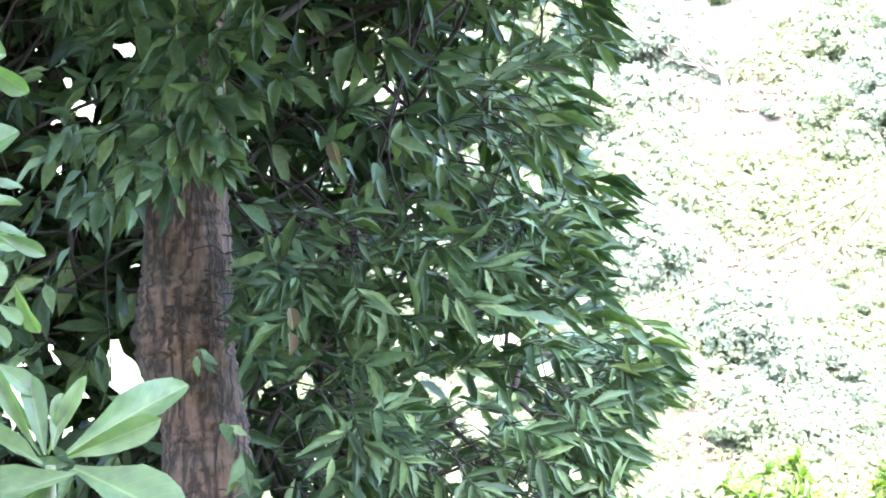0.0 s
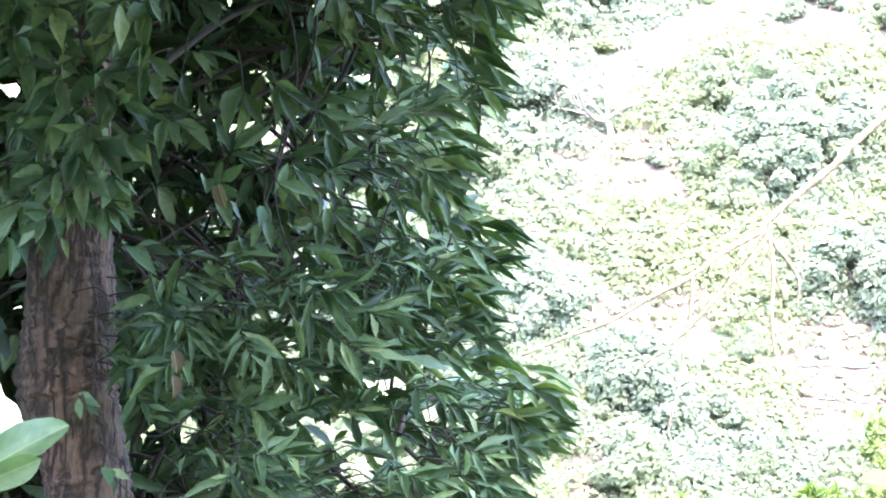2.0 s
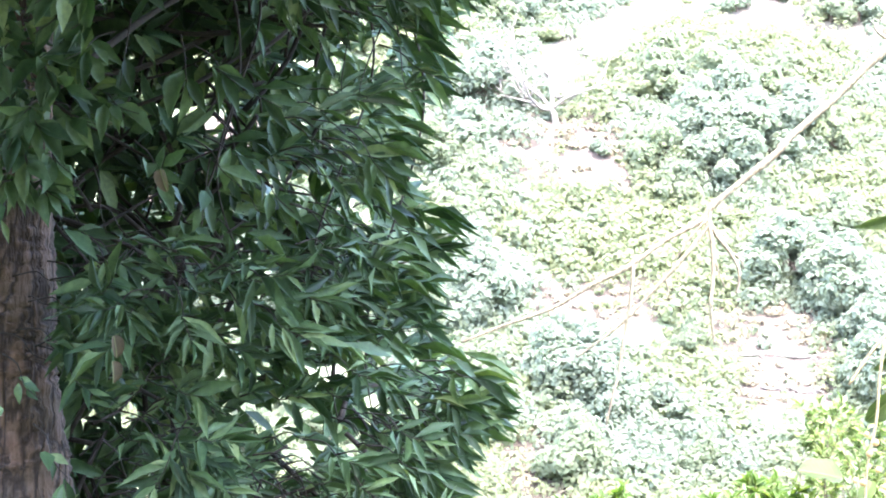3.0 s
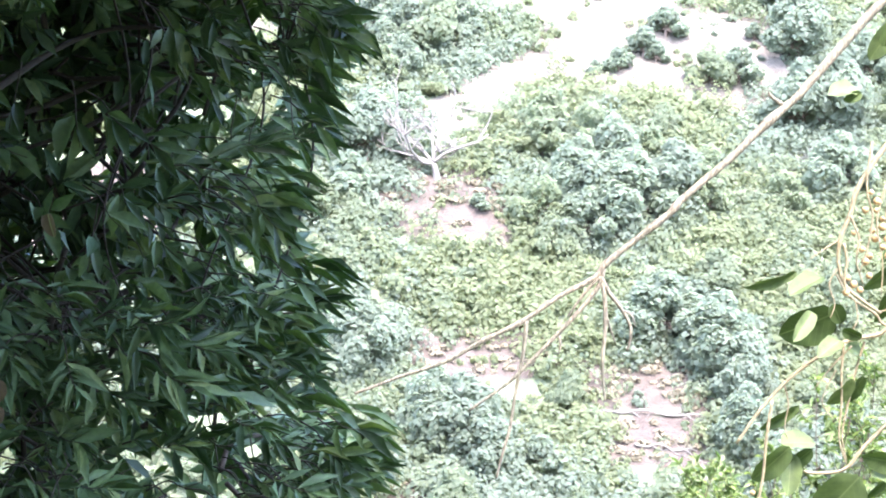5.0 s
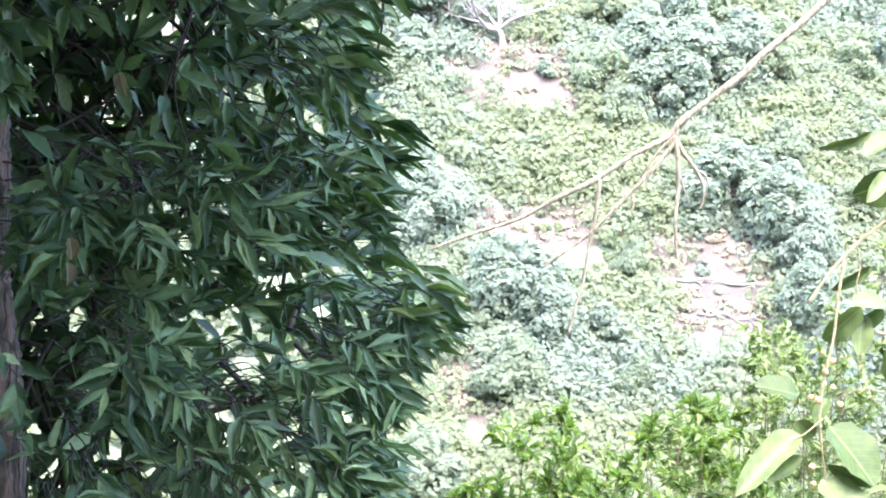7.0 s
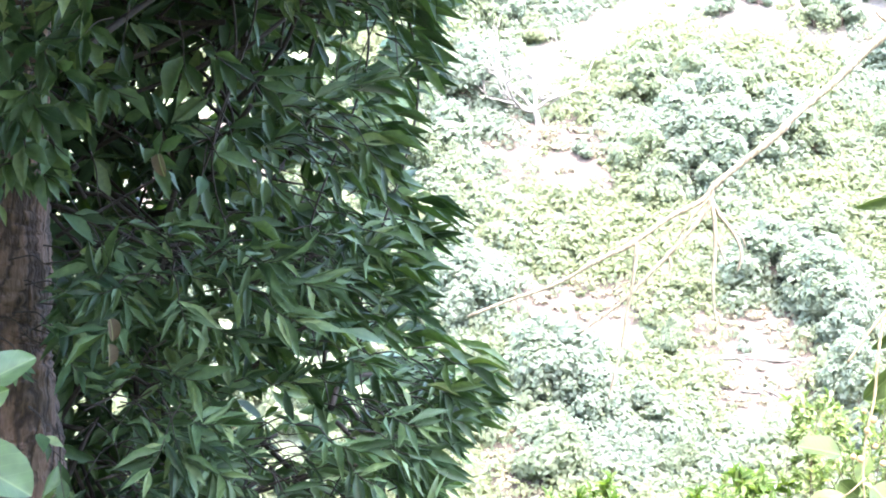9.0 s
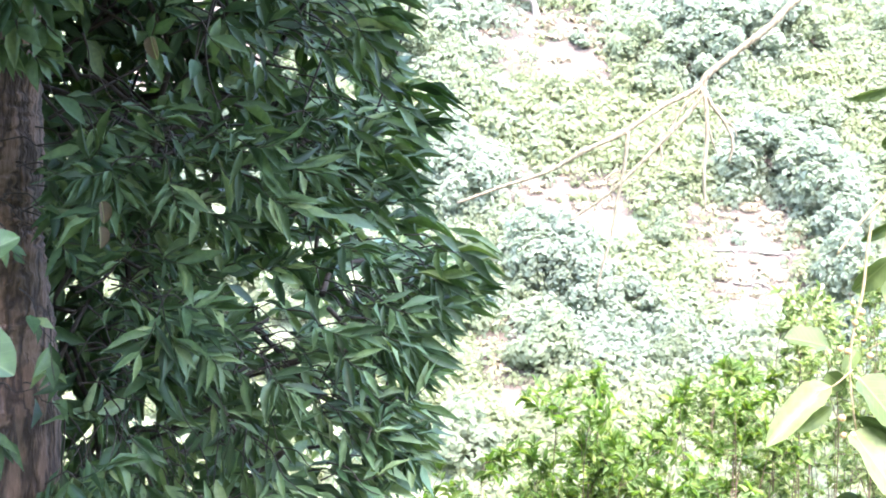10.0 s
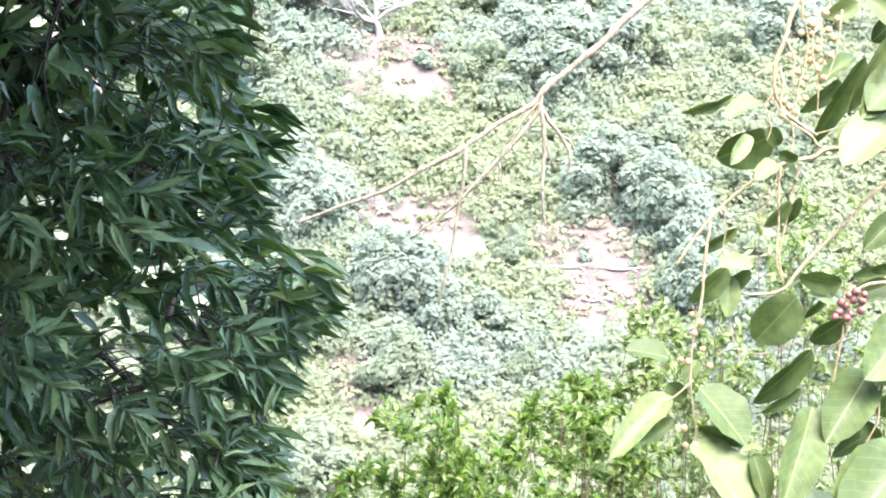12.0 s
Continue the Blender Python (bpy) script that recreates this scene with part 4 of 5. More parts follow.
# pale shoots with broad leaves before the trunk's fork: x, z, way sideways
FRONT = [(-0.91, 2.43, 0.2), (-1.0, 2.36, -0.5), (-0.83, 2.34, 0.5), (-0.72, 2.33, 0.8), (-0.62, 2.28, 0.9), (-1.02, 2.17, -0.2), (-1.22, 2.14, -0.8), (-1.13, 2.06, -0.6), (-0.94, 2.2, 0.4), (-0.78, 2.23, 0.6),
         (-1.38, 2.07, -0.9), (-1.52, 2.08, -0.9), (-1.6, 1.99, -0.8), (-1.45, 1.93, -0.7), (-1.24, 1.96, -0.5), (-1.06, 1.98, 0.1), (-0.9, 1.94, 0.5), (-1.42, 1.8, -0.6), (-1.29, 1.83, -0.4), (-1.62, 2.3, -0.7)]
FRONT += [(x, z, 0.6 * math.sin(x * 9 + z * 7)) for z in (2.5, 2.62, 2.74, 2.86, 2.98, 3.1, 3.22) for x in (-1.25, -1.12, -1.0, -0.88, -0.76)]
FRONT += [(-1.08, 2.28, -0.3), (-0.97, 2.27, 0.1), (-1.1, 2.44, -0.3), (-0.86, 2.06, 0.5), (-0.98, 2.06, 0.2), (-1.14, 1.9, -0.3)]
for x, z, side in FRONT:
    rosette(off_face(x, z, 8.55 + rng.normal() * 0.08), np.array([side, -0.5, -0.35]) + rng.normal(size=3) * 0.15, int(rng.integers(6, 10)), 0.15, 0.36, spread=1.0, droop=0.3, loose=0.3)
# single shoots that stand out from the dark: x, z, way x, way z, leaves, leaf length, share of width
for x, z, wx, wz, n_, ln, ratio in [(-1.08, 1.8, -0.1, -1.0, 3, 0.14, 0.3), (-0.83, 1.79, 0.5, -0.6, 4, 0.16, 0.36), (-0.44, 2.04, 0.1, 0.3, 2, 0.12, 0.4), (-0.2, 2.03, 0.7, -0.6, 3, 0.15, 0.45),
                                    (-0.27, 1.9, -0.1, -1.0, 3, 0.14, 0.4), (-0.68, 1.86, 0.3, -1.0, 2, 0.14, 0.36), (-0.35, 2.4, 0.2, -1.0, 4, 0.2, 0.36), (-0.6, 2.46, -0.1, -1.0, 3, 0.2, 0.34),
                                    (-0.2, 2.42, 0.8, -0.6, 5, 0.2, 0.3), (-0.05, 2.33, 0.9, -0.5, 6, 0.19, 0.26), (-0.75, 2.5, 0.2, -0.8, 4, 0.17, 0.36), (-0.97, 1.16, 0.4, -0.3, 4, 0.09, 0.5),
                                    (-0.85, 0.86, 0.4, -0.4, 5, 0.12, 0.42), (-0.8, 0.74, 0.2, -0.9, 4, 0.15, 0.4), (-1.5, 1.6, -0.2, -0.9, 4, 0.16, 0.34), (-1.62, 1.42, -0.2, -0.9, 5, 0.16, 0.34),
                                    (-1.7, 1.62, -0.4, -0.7, 5, 0.15, 0.36)]:
    rosette(off_face(x, z, 8.7 + rng.normal() * 0.06), (wx, -0.35, wz), n_, ln, ratio, spread=0.75, droop=0.15, loose=0.25)
# broad fans that face the open: x, z, way x, way z, leaves
for x, z, wx, wz, n_ in [(-0.62, 1.6, 0.3, 0.4, 12), (-0.72, 1.45, -0.7, -0.2, 12), (-0.55, 1.42, 0.5, -0.6, 14), (-0.66, 1.28, -0.5, -0.7, 10), (-0.05, 1.68, 0.5, 0.25, 12), (0.08, 1.62, 0.9, 0.15, 12),
                         (0.05, 1.5, 0.9, -0.2, 16), (0.25, 1.5, 0.9, -0.25, 14), (0.15, 1.36, 0.9, -0.4, 14), (0.3, 1.34, 0.9, -0.3, 14), (-0.1, 1.3, 0.8, -0.3, 14), (-0.3, 1.32, 0.3, -0.7, 12),
                         (-0.35, 0.92, 0.7, -0.2, 16), (-0.2, 0.85, 0.9, -0.25, 18), (-0.3, 0.78, 0.4, -0.8, 16), (-0.15, 0.95, 0.9, 0.05, 14), (-0.12, 0.72, 0.8, -0.5, 14), (-0.45, 0.75, -0.4, -0.8, 12),
                         (0.4, 0.85, 0.9, -0.2, 12), (0.5, 0.7, 0.9, -0.4, 12), (0.65, 0.95, 0.9, -0.25, 12), (0.2, 0.6, 0.8, -0.5, 12), (-0.25, 1.12, 0.7, -0.1, 12), (0.45, 1.2, 0.9, -0.2, 12)]:
    fan(off_face(x, z, 8.6 + rng.normal() * 0.06), np.array([wx, -0.45, wz]), n_, 0.16, 0.17, 0.2, open_=1.0, droop=0.1)
# groups of long parallel leaves that stand out from the crown's outer side: tips x, z
TIPS = [(0.858, 1.735), (0.835, 1.785), (0.762, 1.569), (0.755, 1.466), (1.047, 1.169), (1.063, 1.083), (1.047, 1.014), (0.915, 0.9), (0.869, 0.782), (0.789, 2.413), (0.687, 2.173), (0.675, 1.934), (0.744, 2.572), (0.937, 1.226), (0.675, 2.093), (0.732, 1.671)]
TIPS += [(0.884, 2.742), (0.776, 2.547), (0.781, 2.42), (0.797, 2.894)] + [(0.823, 0.404), (0.749, 0.205), (0.587, 0.213), (0.893, 0.752), (0.866, 0.52), (0.381, 0.163), (0.473, 0.188)]
tip_leaves = []
for x, z in TIPS:
    for k in range(4):
        le = rng.uniform(0.17, 0.25)
        d = np.array([1.0, -0.15, -0.3]) + rng.normal(size=3) * 0.11
        d /= np.linalg.norm(d)
        tip = np.array([x - rng.random() * 0.06, 9.15 + rng.normal() * 0.08, z + rng.normal() * 0.025])
        tip_leaves.append((tip - d * le, d, np.array([0.1, -0.5, 0.7]) + rng.normal(size=3) * 0.3, le, le * rng.uniform(0.18, 0.24), 0))

A, D, U = (np.array([r[i] for r in LEAVES]) for i in range(3))
LE, WI, KIND = (np.array([r[i] for r in LEAVES]) for i in (3, 4, 5))
good = np.ones(len(A), bool)
low = KIND < 2
# trim leaves to the outline, openings and hollows as seen from the camera
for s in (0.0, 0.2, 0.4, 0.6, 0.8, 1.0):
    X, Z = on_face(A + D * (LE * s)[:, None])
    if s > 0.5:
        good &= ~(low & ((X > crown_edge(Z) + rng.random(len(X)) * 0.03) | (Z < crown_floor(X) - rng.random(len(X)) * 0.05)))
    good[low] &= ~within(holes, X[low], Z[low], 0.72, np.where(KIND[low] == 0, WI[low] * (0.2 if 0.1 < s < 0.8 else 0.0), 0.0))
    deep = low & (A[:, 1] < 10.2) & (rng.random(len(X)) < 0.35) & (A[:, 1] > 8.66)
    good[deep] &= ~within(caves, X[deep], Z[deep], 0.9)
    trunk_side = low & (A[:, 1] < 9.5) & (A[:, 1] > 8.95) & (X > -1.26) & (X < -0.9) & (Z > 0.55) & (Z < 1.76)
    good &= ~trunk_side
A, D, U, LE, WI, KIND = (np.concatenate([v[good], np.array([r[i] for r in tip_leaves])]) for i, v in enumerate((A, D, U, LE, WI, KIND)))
T = frames_of(D, U)
nearest = (KIND == 0) & (A[:, 1] < 8.95) & (A[:, 2] < 2.95) & (A[:, 2] > 0.0) & (A[:, 0] > -1.9)
pick = rng.permutation(np.flatnonzero(nearest))[:300]
single = np.zeros(len(A), bool)
single[pick] = True
top_form = leaf_form([(0.0, 0.1), (0.45, 1.0), (1.0, 0.05)], fold=0.16, droop=0.14)
front_form, far_form = leaf_form(LANCE, fold=0.1, droop=0.1, wave=0.03), leaf_form(LANCE_FAR, fold=0.1, droop=0.05)
b = Buf()
face_leaf = (KIND == 0) & ~single
# a few differently curved leaf blades, so that no two neighbours look alike
bent = rng.integers(0, 3, len(A))
for k, form in enumerate((front_form, leaf_form(LANCE, fold=0.2, droop=0.02, wave=0.03), leaf_form(LANCE, fold=0.05, droop=0.13, wave=0.05))):
    sel = face_leaf & (bent == k)
    add_leaves(b, form, A[sel], T[sel], LE[sel], WI[sel])
add_leaves(b, far_form, A[KIND == 1], T[KIND == 1], LE[KIND == 1], WI[KIND == 1])
add_leaves(b, top_form, A[KIND == 2], T[KIND == 2], LE[KIND == 2], WI[KIND == 2] * 1.2)
tagged(part("foliage", b, M_LEAF, tree), kind="stuff")
one = Buf().add(*front_form).mesh("leaf", M_LEAF_ONE)
for i in pick:
    m = Matrix(T[i].tolist()).to_4x4()
    m.translation = A[i]
    part("leaf", one, M_LEAF_ONE, tree, at=m @ Matrix.Diagonal((LE[i], WI[i], LE[i], 1)))
# near-black bare twigs added to stand in for the shade inside the crown
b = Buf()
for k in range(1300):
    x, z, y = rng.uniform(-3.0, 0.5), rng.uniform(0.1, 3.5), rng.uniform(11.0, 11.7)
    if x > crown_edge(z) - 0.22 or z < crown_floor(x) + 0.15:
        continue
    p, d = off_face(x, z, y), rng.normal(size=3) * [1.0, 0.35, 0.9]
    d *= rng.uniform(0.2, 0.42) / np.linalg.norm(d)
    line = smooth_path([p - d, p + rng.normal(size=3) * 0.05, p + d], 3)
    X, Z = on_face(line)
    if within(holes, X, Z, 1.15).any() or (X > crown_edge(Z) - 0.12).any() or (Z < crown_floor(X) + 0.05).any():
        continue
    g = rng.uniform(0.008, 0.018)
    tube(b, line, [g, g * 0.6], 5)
tagged(part("inner_twig", b, M_SHADE_BARK, tree), kind="stuff")
# twigs from the limbs out to the shoots
b = Buf()
for p, way in TWIGS:
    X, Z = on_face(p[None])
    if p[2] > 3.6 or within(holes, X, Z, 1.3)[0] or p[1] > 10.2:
        continue
    near_ = shoot_points[np.argmin(((shoot_points - p) ** 2).sum(1))]
    if np.linalg.norm(near_ - p) > 0.45:
        near_ = p - way * 0.16 + np.array([0, 0.1, 0.03])
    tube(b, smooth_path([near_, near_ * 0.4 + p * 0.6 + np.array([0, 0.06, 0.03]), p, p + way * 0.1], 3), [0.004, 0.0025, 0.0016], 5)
tagged(part("twig", b, M_SHADE_BARK, tree), kind="stuff")
# a few withered leaves caught among the green ones
withered = Buf().add(*leaf_form(OVAL, fold=0.3, droop=0.3)).mesh("withered_leaf", M_WITHERED)
for x, z, turn in [(-0.62, 1.363, 0.2), (-0.625, 1.261, 0.5), (-0.445, 2.03, -0.6)]:
    part("leaf", withered, M_WITHERED, tree, "withered brown leaf", at=Matrix.LocRotScale((x * 0.92, 8.45, EYE_Z + (z - EYE_Z) * 0.92), Euler((1.3, 1.3, turn)), (0.085, 0.05, 0.085)))


# ---- the berry tree: bare branch and leafy hanging twigs ----
BY = 4.6
berry_base = Vector((2.9, 4.9, land(2.9, 4.9)))
berry_tree = thing("berry_tree", berry_base, "slender tree with round leaves, berries and one bare branch", "tree")
b = Buf()
tube(b, smooth_path([(2.9, 4.9, berry_base.z - 0.2), (2.86, 4.88, 1.0), (2.8, 4.85, 2.2), (2.7, 4.8, 3.2), (2.5, 4.75, 4.0)], 8), [0.09, 0.075, 0.06, 0.04], 14, 0.1)
part("trunk", b, M_LIMB, berry_tree)


def wand(name, pts, radii, mat, sides=8, rough=0.08, dy=0.0, label="", bow=0.0, knots=(), parent=None):
    """A twig through points (x, z) in the tree's leafy side, a little nearer or farther by dy."""
    n_ = len(pts)
    line = [(x, BY + dy + bow * math.sin(math.pi * i / max(1, n_ - 1)), z) for i, (x, z) in enumerate(pts)]
    bb = Buf()
    path = smooth_path(line, 6)
    tube(bb, path, radii, sides, rough, 7.0 * dy + n_, knots)
    return part(name, bb, mat, parent or berry_tree, label), path


MAIN = [(0.391, 1.474), (0.484, 1.512), (0.575, 1.546), (0.653, 1.593), (0.73, 1.633), (0.804, 1.687), (0.873, 1.726), (0.902, 1.761), (0.977, 1.824), (1.029, 1.867), (1.06, 1.903), (1.151, 1.984), (1.221, 2.056), (1.291, 2.121), (1.315, 2.149), (1.385, 2.233), (1.465, 2.327), (1.623, 2.491), (1.865, 2.761)]
bare, _ = wand("bare_branch", MAIN + [(2.35, 3.0), (2.72, 2.9)], [0.003, 0.004, 0.0047, 0.0055, 0.0064, 0.007, 0.0077, 0.0087, 0.01, 0.013, 0.017], M_BARE, 12, 0.1,
                       label="long bare pale branch with knots", knots=((0.19, 0.35), (0.35, 0.3), (0.42, 0.3), (0.47, 0.35), (0.61, 0.4), (0.15, 0.25)))
for pts, r in (([(0.894, 1.75), (0.884, 1.709), (0.832, 1.642), (0.764, 1.567), (0.716, 1.517), (0.671, 1.481), (0.625, 1.447)], 0.0042), ([(0.887, 1.732), (0.857, 1.696), (0.823, 1.646)], 0.003),
               ([(0.89, 1.732), (0.899, 1.686), (0.902, 1.622), (0.899, 1.564), (0.902, 1.514), (0.907, 1.477)], 0.0042), ([(0.892, 1.727), (0.91, 1.696), (0.932, 1.67), (0.953, 1.636), (0.956, 1.607), (0.95, 1.581)], 0.004),
               ([(0.899, 1.663), (0.912, 1.628), (0.926, 1.594)], 0.0022), ([(0.937, 1.664), (0.957, 1.653), (0.966, 1.63)], 0.0022), ([(0.738, 1.637), (0.735, 1.587), (0.731, 1.552), (0.72, 1.482), (0.711, 1.413), (0.699, 1.366), (0.687, 1.311)], 0.0038),
               ([(0.692, 1.533), (0.715, 1.551), (0.752, 1.555)], 0.002), ([(0.807, 1.607), (0.81, 1.584), (0.806, 1.569)], 0.0025), ([(1.268, 2.102), (1.241, 2.118), (1.23, 2.13)], 0.004)):
    wand("twig", pts, [r * 1.3, r, r * 0.6], M_BARE, 7, 0.12, 0.0, parent=bare)

STEMS = [
    ([(2.055, 1.837), (1.803, 1.734), (1.64, 1.66), (1.518, 1.651), (1.481, 1.633), (1.407, 1.614), (1.311, 1.55), (1.239, 1.474), (1.186, 1.397)], 0.0055, 0.0),
    ([(2.053, 1.91), (1.805, 1.659), (1.68, 1.649), (1.518, 1.651), (1.48, 1.678), (1.424, 1.713), (1.394, 1.757)], 0.004, 0.02),
    ([(1.691, 2.209), (1.52, 2.072), (1.43, 1.95), (1.407, 1.878), (1.388, 1.828), (1.387, 1.771), (1.411, 1.724), (1.48, 1.678)], 0.006, -0.02),
    ([(1.388, 1.828), (1.354, 1.806), (1.324, 1.784)], 0.002, -0.02),
    ([(2.057, 1.765), (1.805, 1.674), (1.642, 1.574), (1.571, 1.501), (1.474, 1.404), (1.428, 1.35), (1.365, 1.34), (1.34, 1.343)], 0.0055, 0.03),
    ([(1.41, 1.614), (1.406, 1.558), (1.408, 1.486), (1.405, 1.415), (1.423, 1.361)], 0.003, 0.0),
    ([(1.457, 1.618), (1.44, 1.558), (1.425, 1.487), (1.414, 1.421), (1.426, 1.367)], 0.003, 0.01),
    ([(1.426, 1.608), (1.384, 1.563), (1.348, 1.515)], 0.0022, 0.0),
    ([(1.257, 1.49), (1.247, 1.412), (1.242, 1.329), (1.227, 1.252), (1.221, 1.187), (1.225, 1.122), (1.241, 1.03)], 0.0035, -0.01),
    ([(1.224, 1.161), (1.186, 1.127), (1.15, 1.113)], 0.0022, -0.02),
    ([(2.067, 1.401), (1.813, 1.373), (1.647, 1.371), (1.587, 1.358), (1.557, 1.315), (1.55, 1.261), (1.539, 1.201), (1.53, 1.141)], 0.004, -0.01),
    ([(1.811, 1.457), (1.686, 1.407), (1.589, 1.298), (1.565, 1.25), (1.516, 1.219), (1.491, 1.211)], 0.003, 0.03),
    ([(2.071, 1.23), (1.817, 1.204), (1.651, 1.202), (1.627, 1.154), (1.625, 1.082), (1.595, 1.022)], 0.004, -0.03),
    ([(1.48, 1.946), (1.463, 1.868), (1.477, 1.785), (1.477, 1.714)], 0.0022, -0.03),
    ([(1.523, 1.941), (1.513, 1.858), (1.49, 1.786)], 0.0022, -0.04),
    ([(2.078, 0.986), (1.887, 0.95), (1.698, 0.937), (1.548, 0.913), (1.451, 0.818)], 0.004, -0.02),
    ([(1.447, 2.034), (1.439, 1.939), (1.453, 1.88), (1.446, 1.82), (1.429, 1.76)], 0.0026, -0.03),
    ([(1.546, 2.037), (1.501, 1.953), (1.485, 1.893), (1.491, 1.833)], 0.0024, -0.02),
    ([(1.393, 1.819), (1.401, 1.783), (1.397, 1.742), (1.408, 1.706)], 0.0035, -0.03),
    ([(1.407, 1.878), (1.427, 1.832), (1.423, 1.784), (1.439, 1.737)], 0.0026, -0.025),
    ([(1.387, 1.771), (1.368, 1.735), (1.381, 1.694), (1.372, 1.664)], 0.0018, -0.02),
    ([(1.424, 1.707), (1.431, 1.665), (1.422, 1.639), (1.442, 1.616)], 0.0018, -0.02),
    ([(1.394, 1.557), (1.375, 1.521), (1.367, 1.486), (1.389, 1.456)], 0.0016, 0.0),
    ([(1.287, 1.532), (1.3, 1.484), (1.294, 1.437), (1.304, 1.401)], 0.0018, 0.02),
    ([(1.297, 1.366), (1.314, 1.295), (1.33, 1.235), (1.356, 1.188)], 0.002, 0.04),
    ([(1.466, 1.237), (1.392, 1.212), (1.33, 1.223), (1.27, 1.199)], 0.0018, 0.05),
    ([(1.646, 1.418), (1.587, 1.364), (1.551, 1.297)], 0.0022, 0.05),
    ([(1.675, 1.85), (1.627, 1.765), (1.554, 1.704), (1.48, 1.678)], 0.003, 0.03),
]
stem_paths = []
for pts, r, dy in STEMS:
    ob, path = wand("twig", pts, [r, r * 0.8, r * 0.5], M_TWIG, 8, 0.12, dy)
    stem_paths.append(path)

oval_form, heart_form = leaf_form(OVAL, fold=0.14, droop=0.1, wave=0.05, across=2), leaf_form(HEART, fold=0.1, droop=0.1, wave=0.05, across=2)
oval_mesh = Buf().add(*oval_form).mesh("leaf", M_BERRY_LEAF)
heart_mesh = Buf().add(*heart_form).mesh("leaf", M_BERRY_LEAF)
LIT, SIDE, UNDERSIDE = Vector((0.25, -0.62, 0.74)), Vector((0.1, -0.95, 0.28)), Vector((-0.15, -0.93, -0.35))
lrng = np.random.default_rng(23)


def set_leaf(parent, me, mat, bx, bz, tx, tz, width, show, y, stalk=True, stalk_mat=None):
    """A leaf from its base to its tip; show 2: upper side to the light, 1: side on, 0: underside."""
    n = (UNDERSIDE, SIDE, LIT)[int(show)].copy()
    n += Vector(lrng.normal(size=3) * 0.12)
    n.normalize()
    dx, dz = tx - bx, tz - bz
    flat = math.hypot(dx, dz)
    dy = max(-0.5 * flat, min(0.5 * flat, -(n.x * dx + n.z * dz) / n.y))
    along = Vector((dx, dy, dz))
    across = n.cross(along).normalized()
    up = along.normalized().cross(across)
    side = abs(across.x * dz - across.z * dx) / flat
    w = width * 1.0 / max(side, 0.85)
    m = Matrix((along.normalized(), across, up)).transposed().to_4x4()
    m.translation = (bx, y, bz)
    length = along.length
    return part("leaf", me, mat, parent, at=m @ Matrix.Diagonal((length, w, length, 1)))


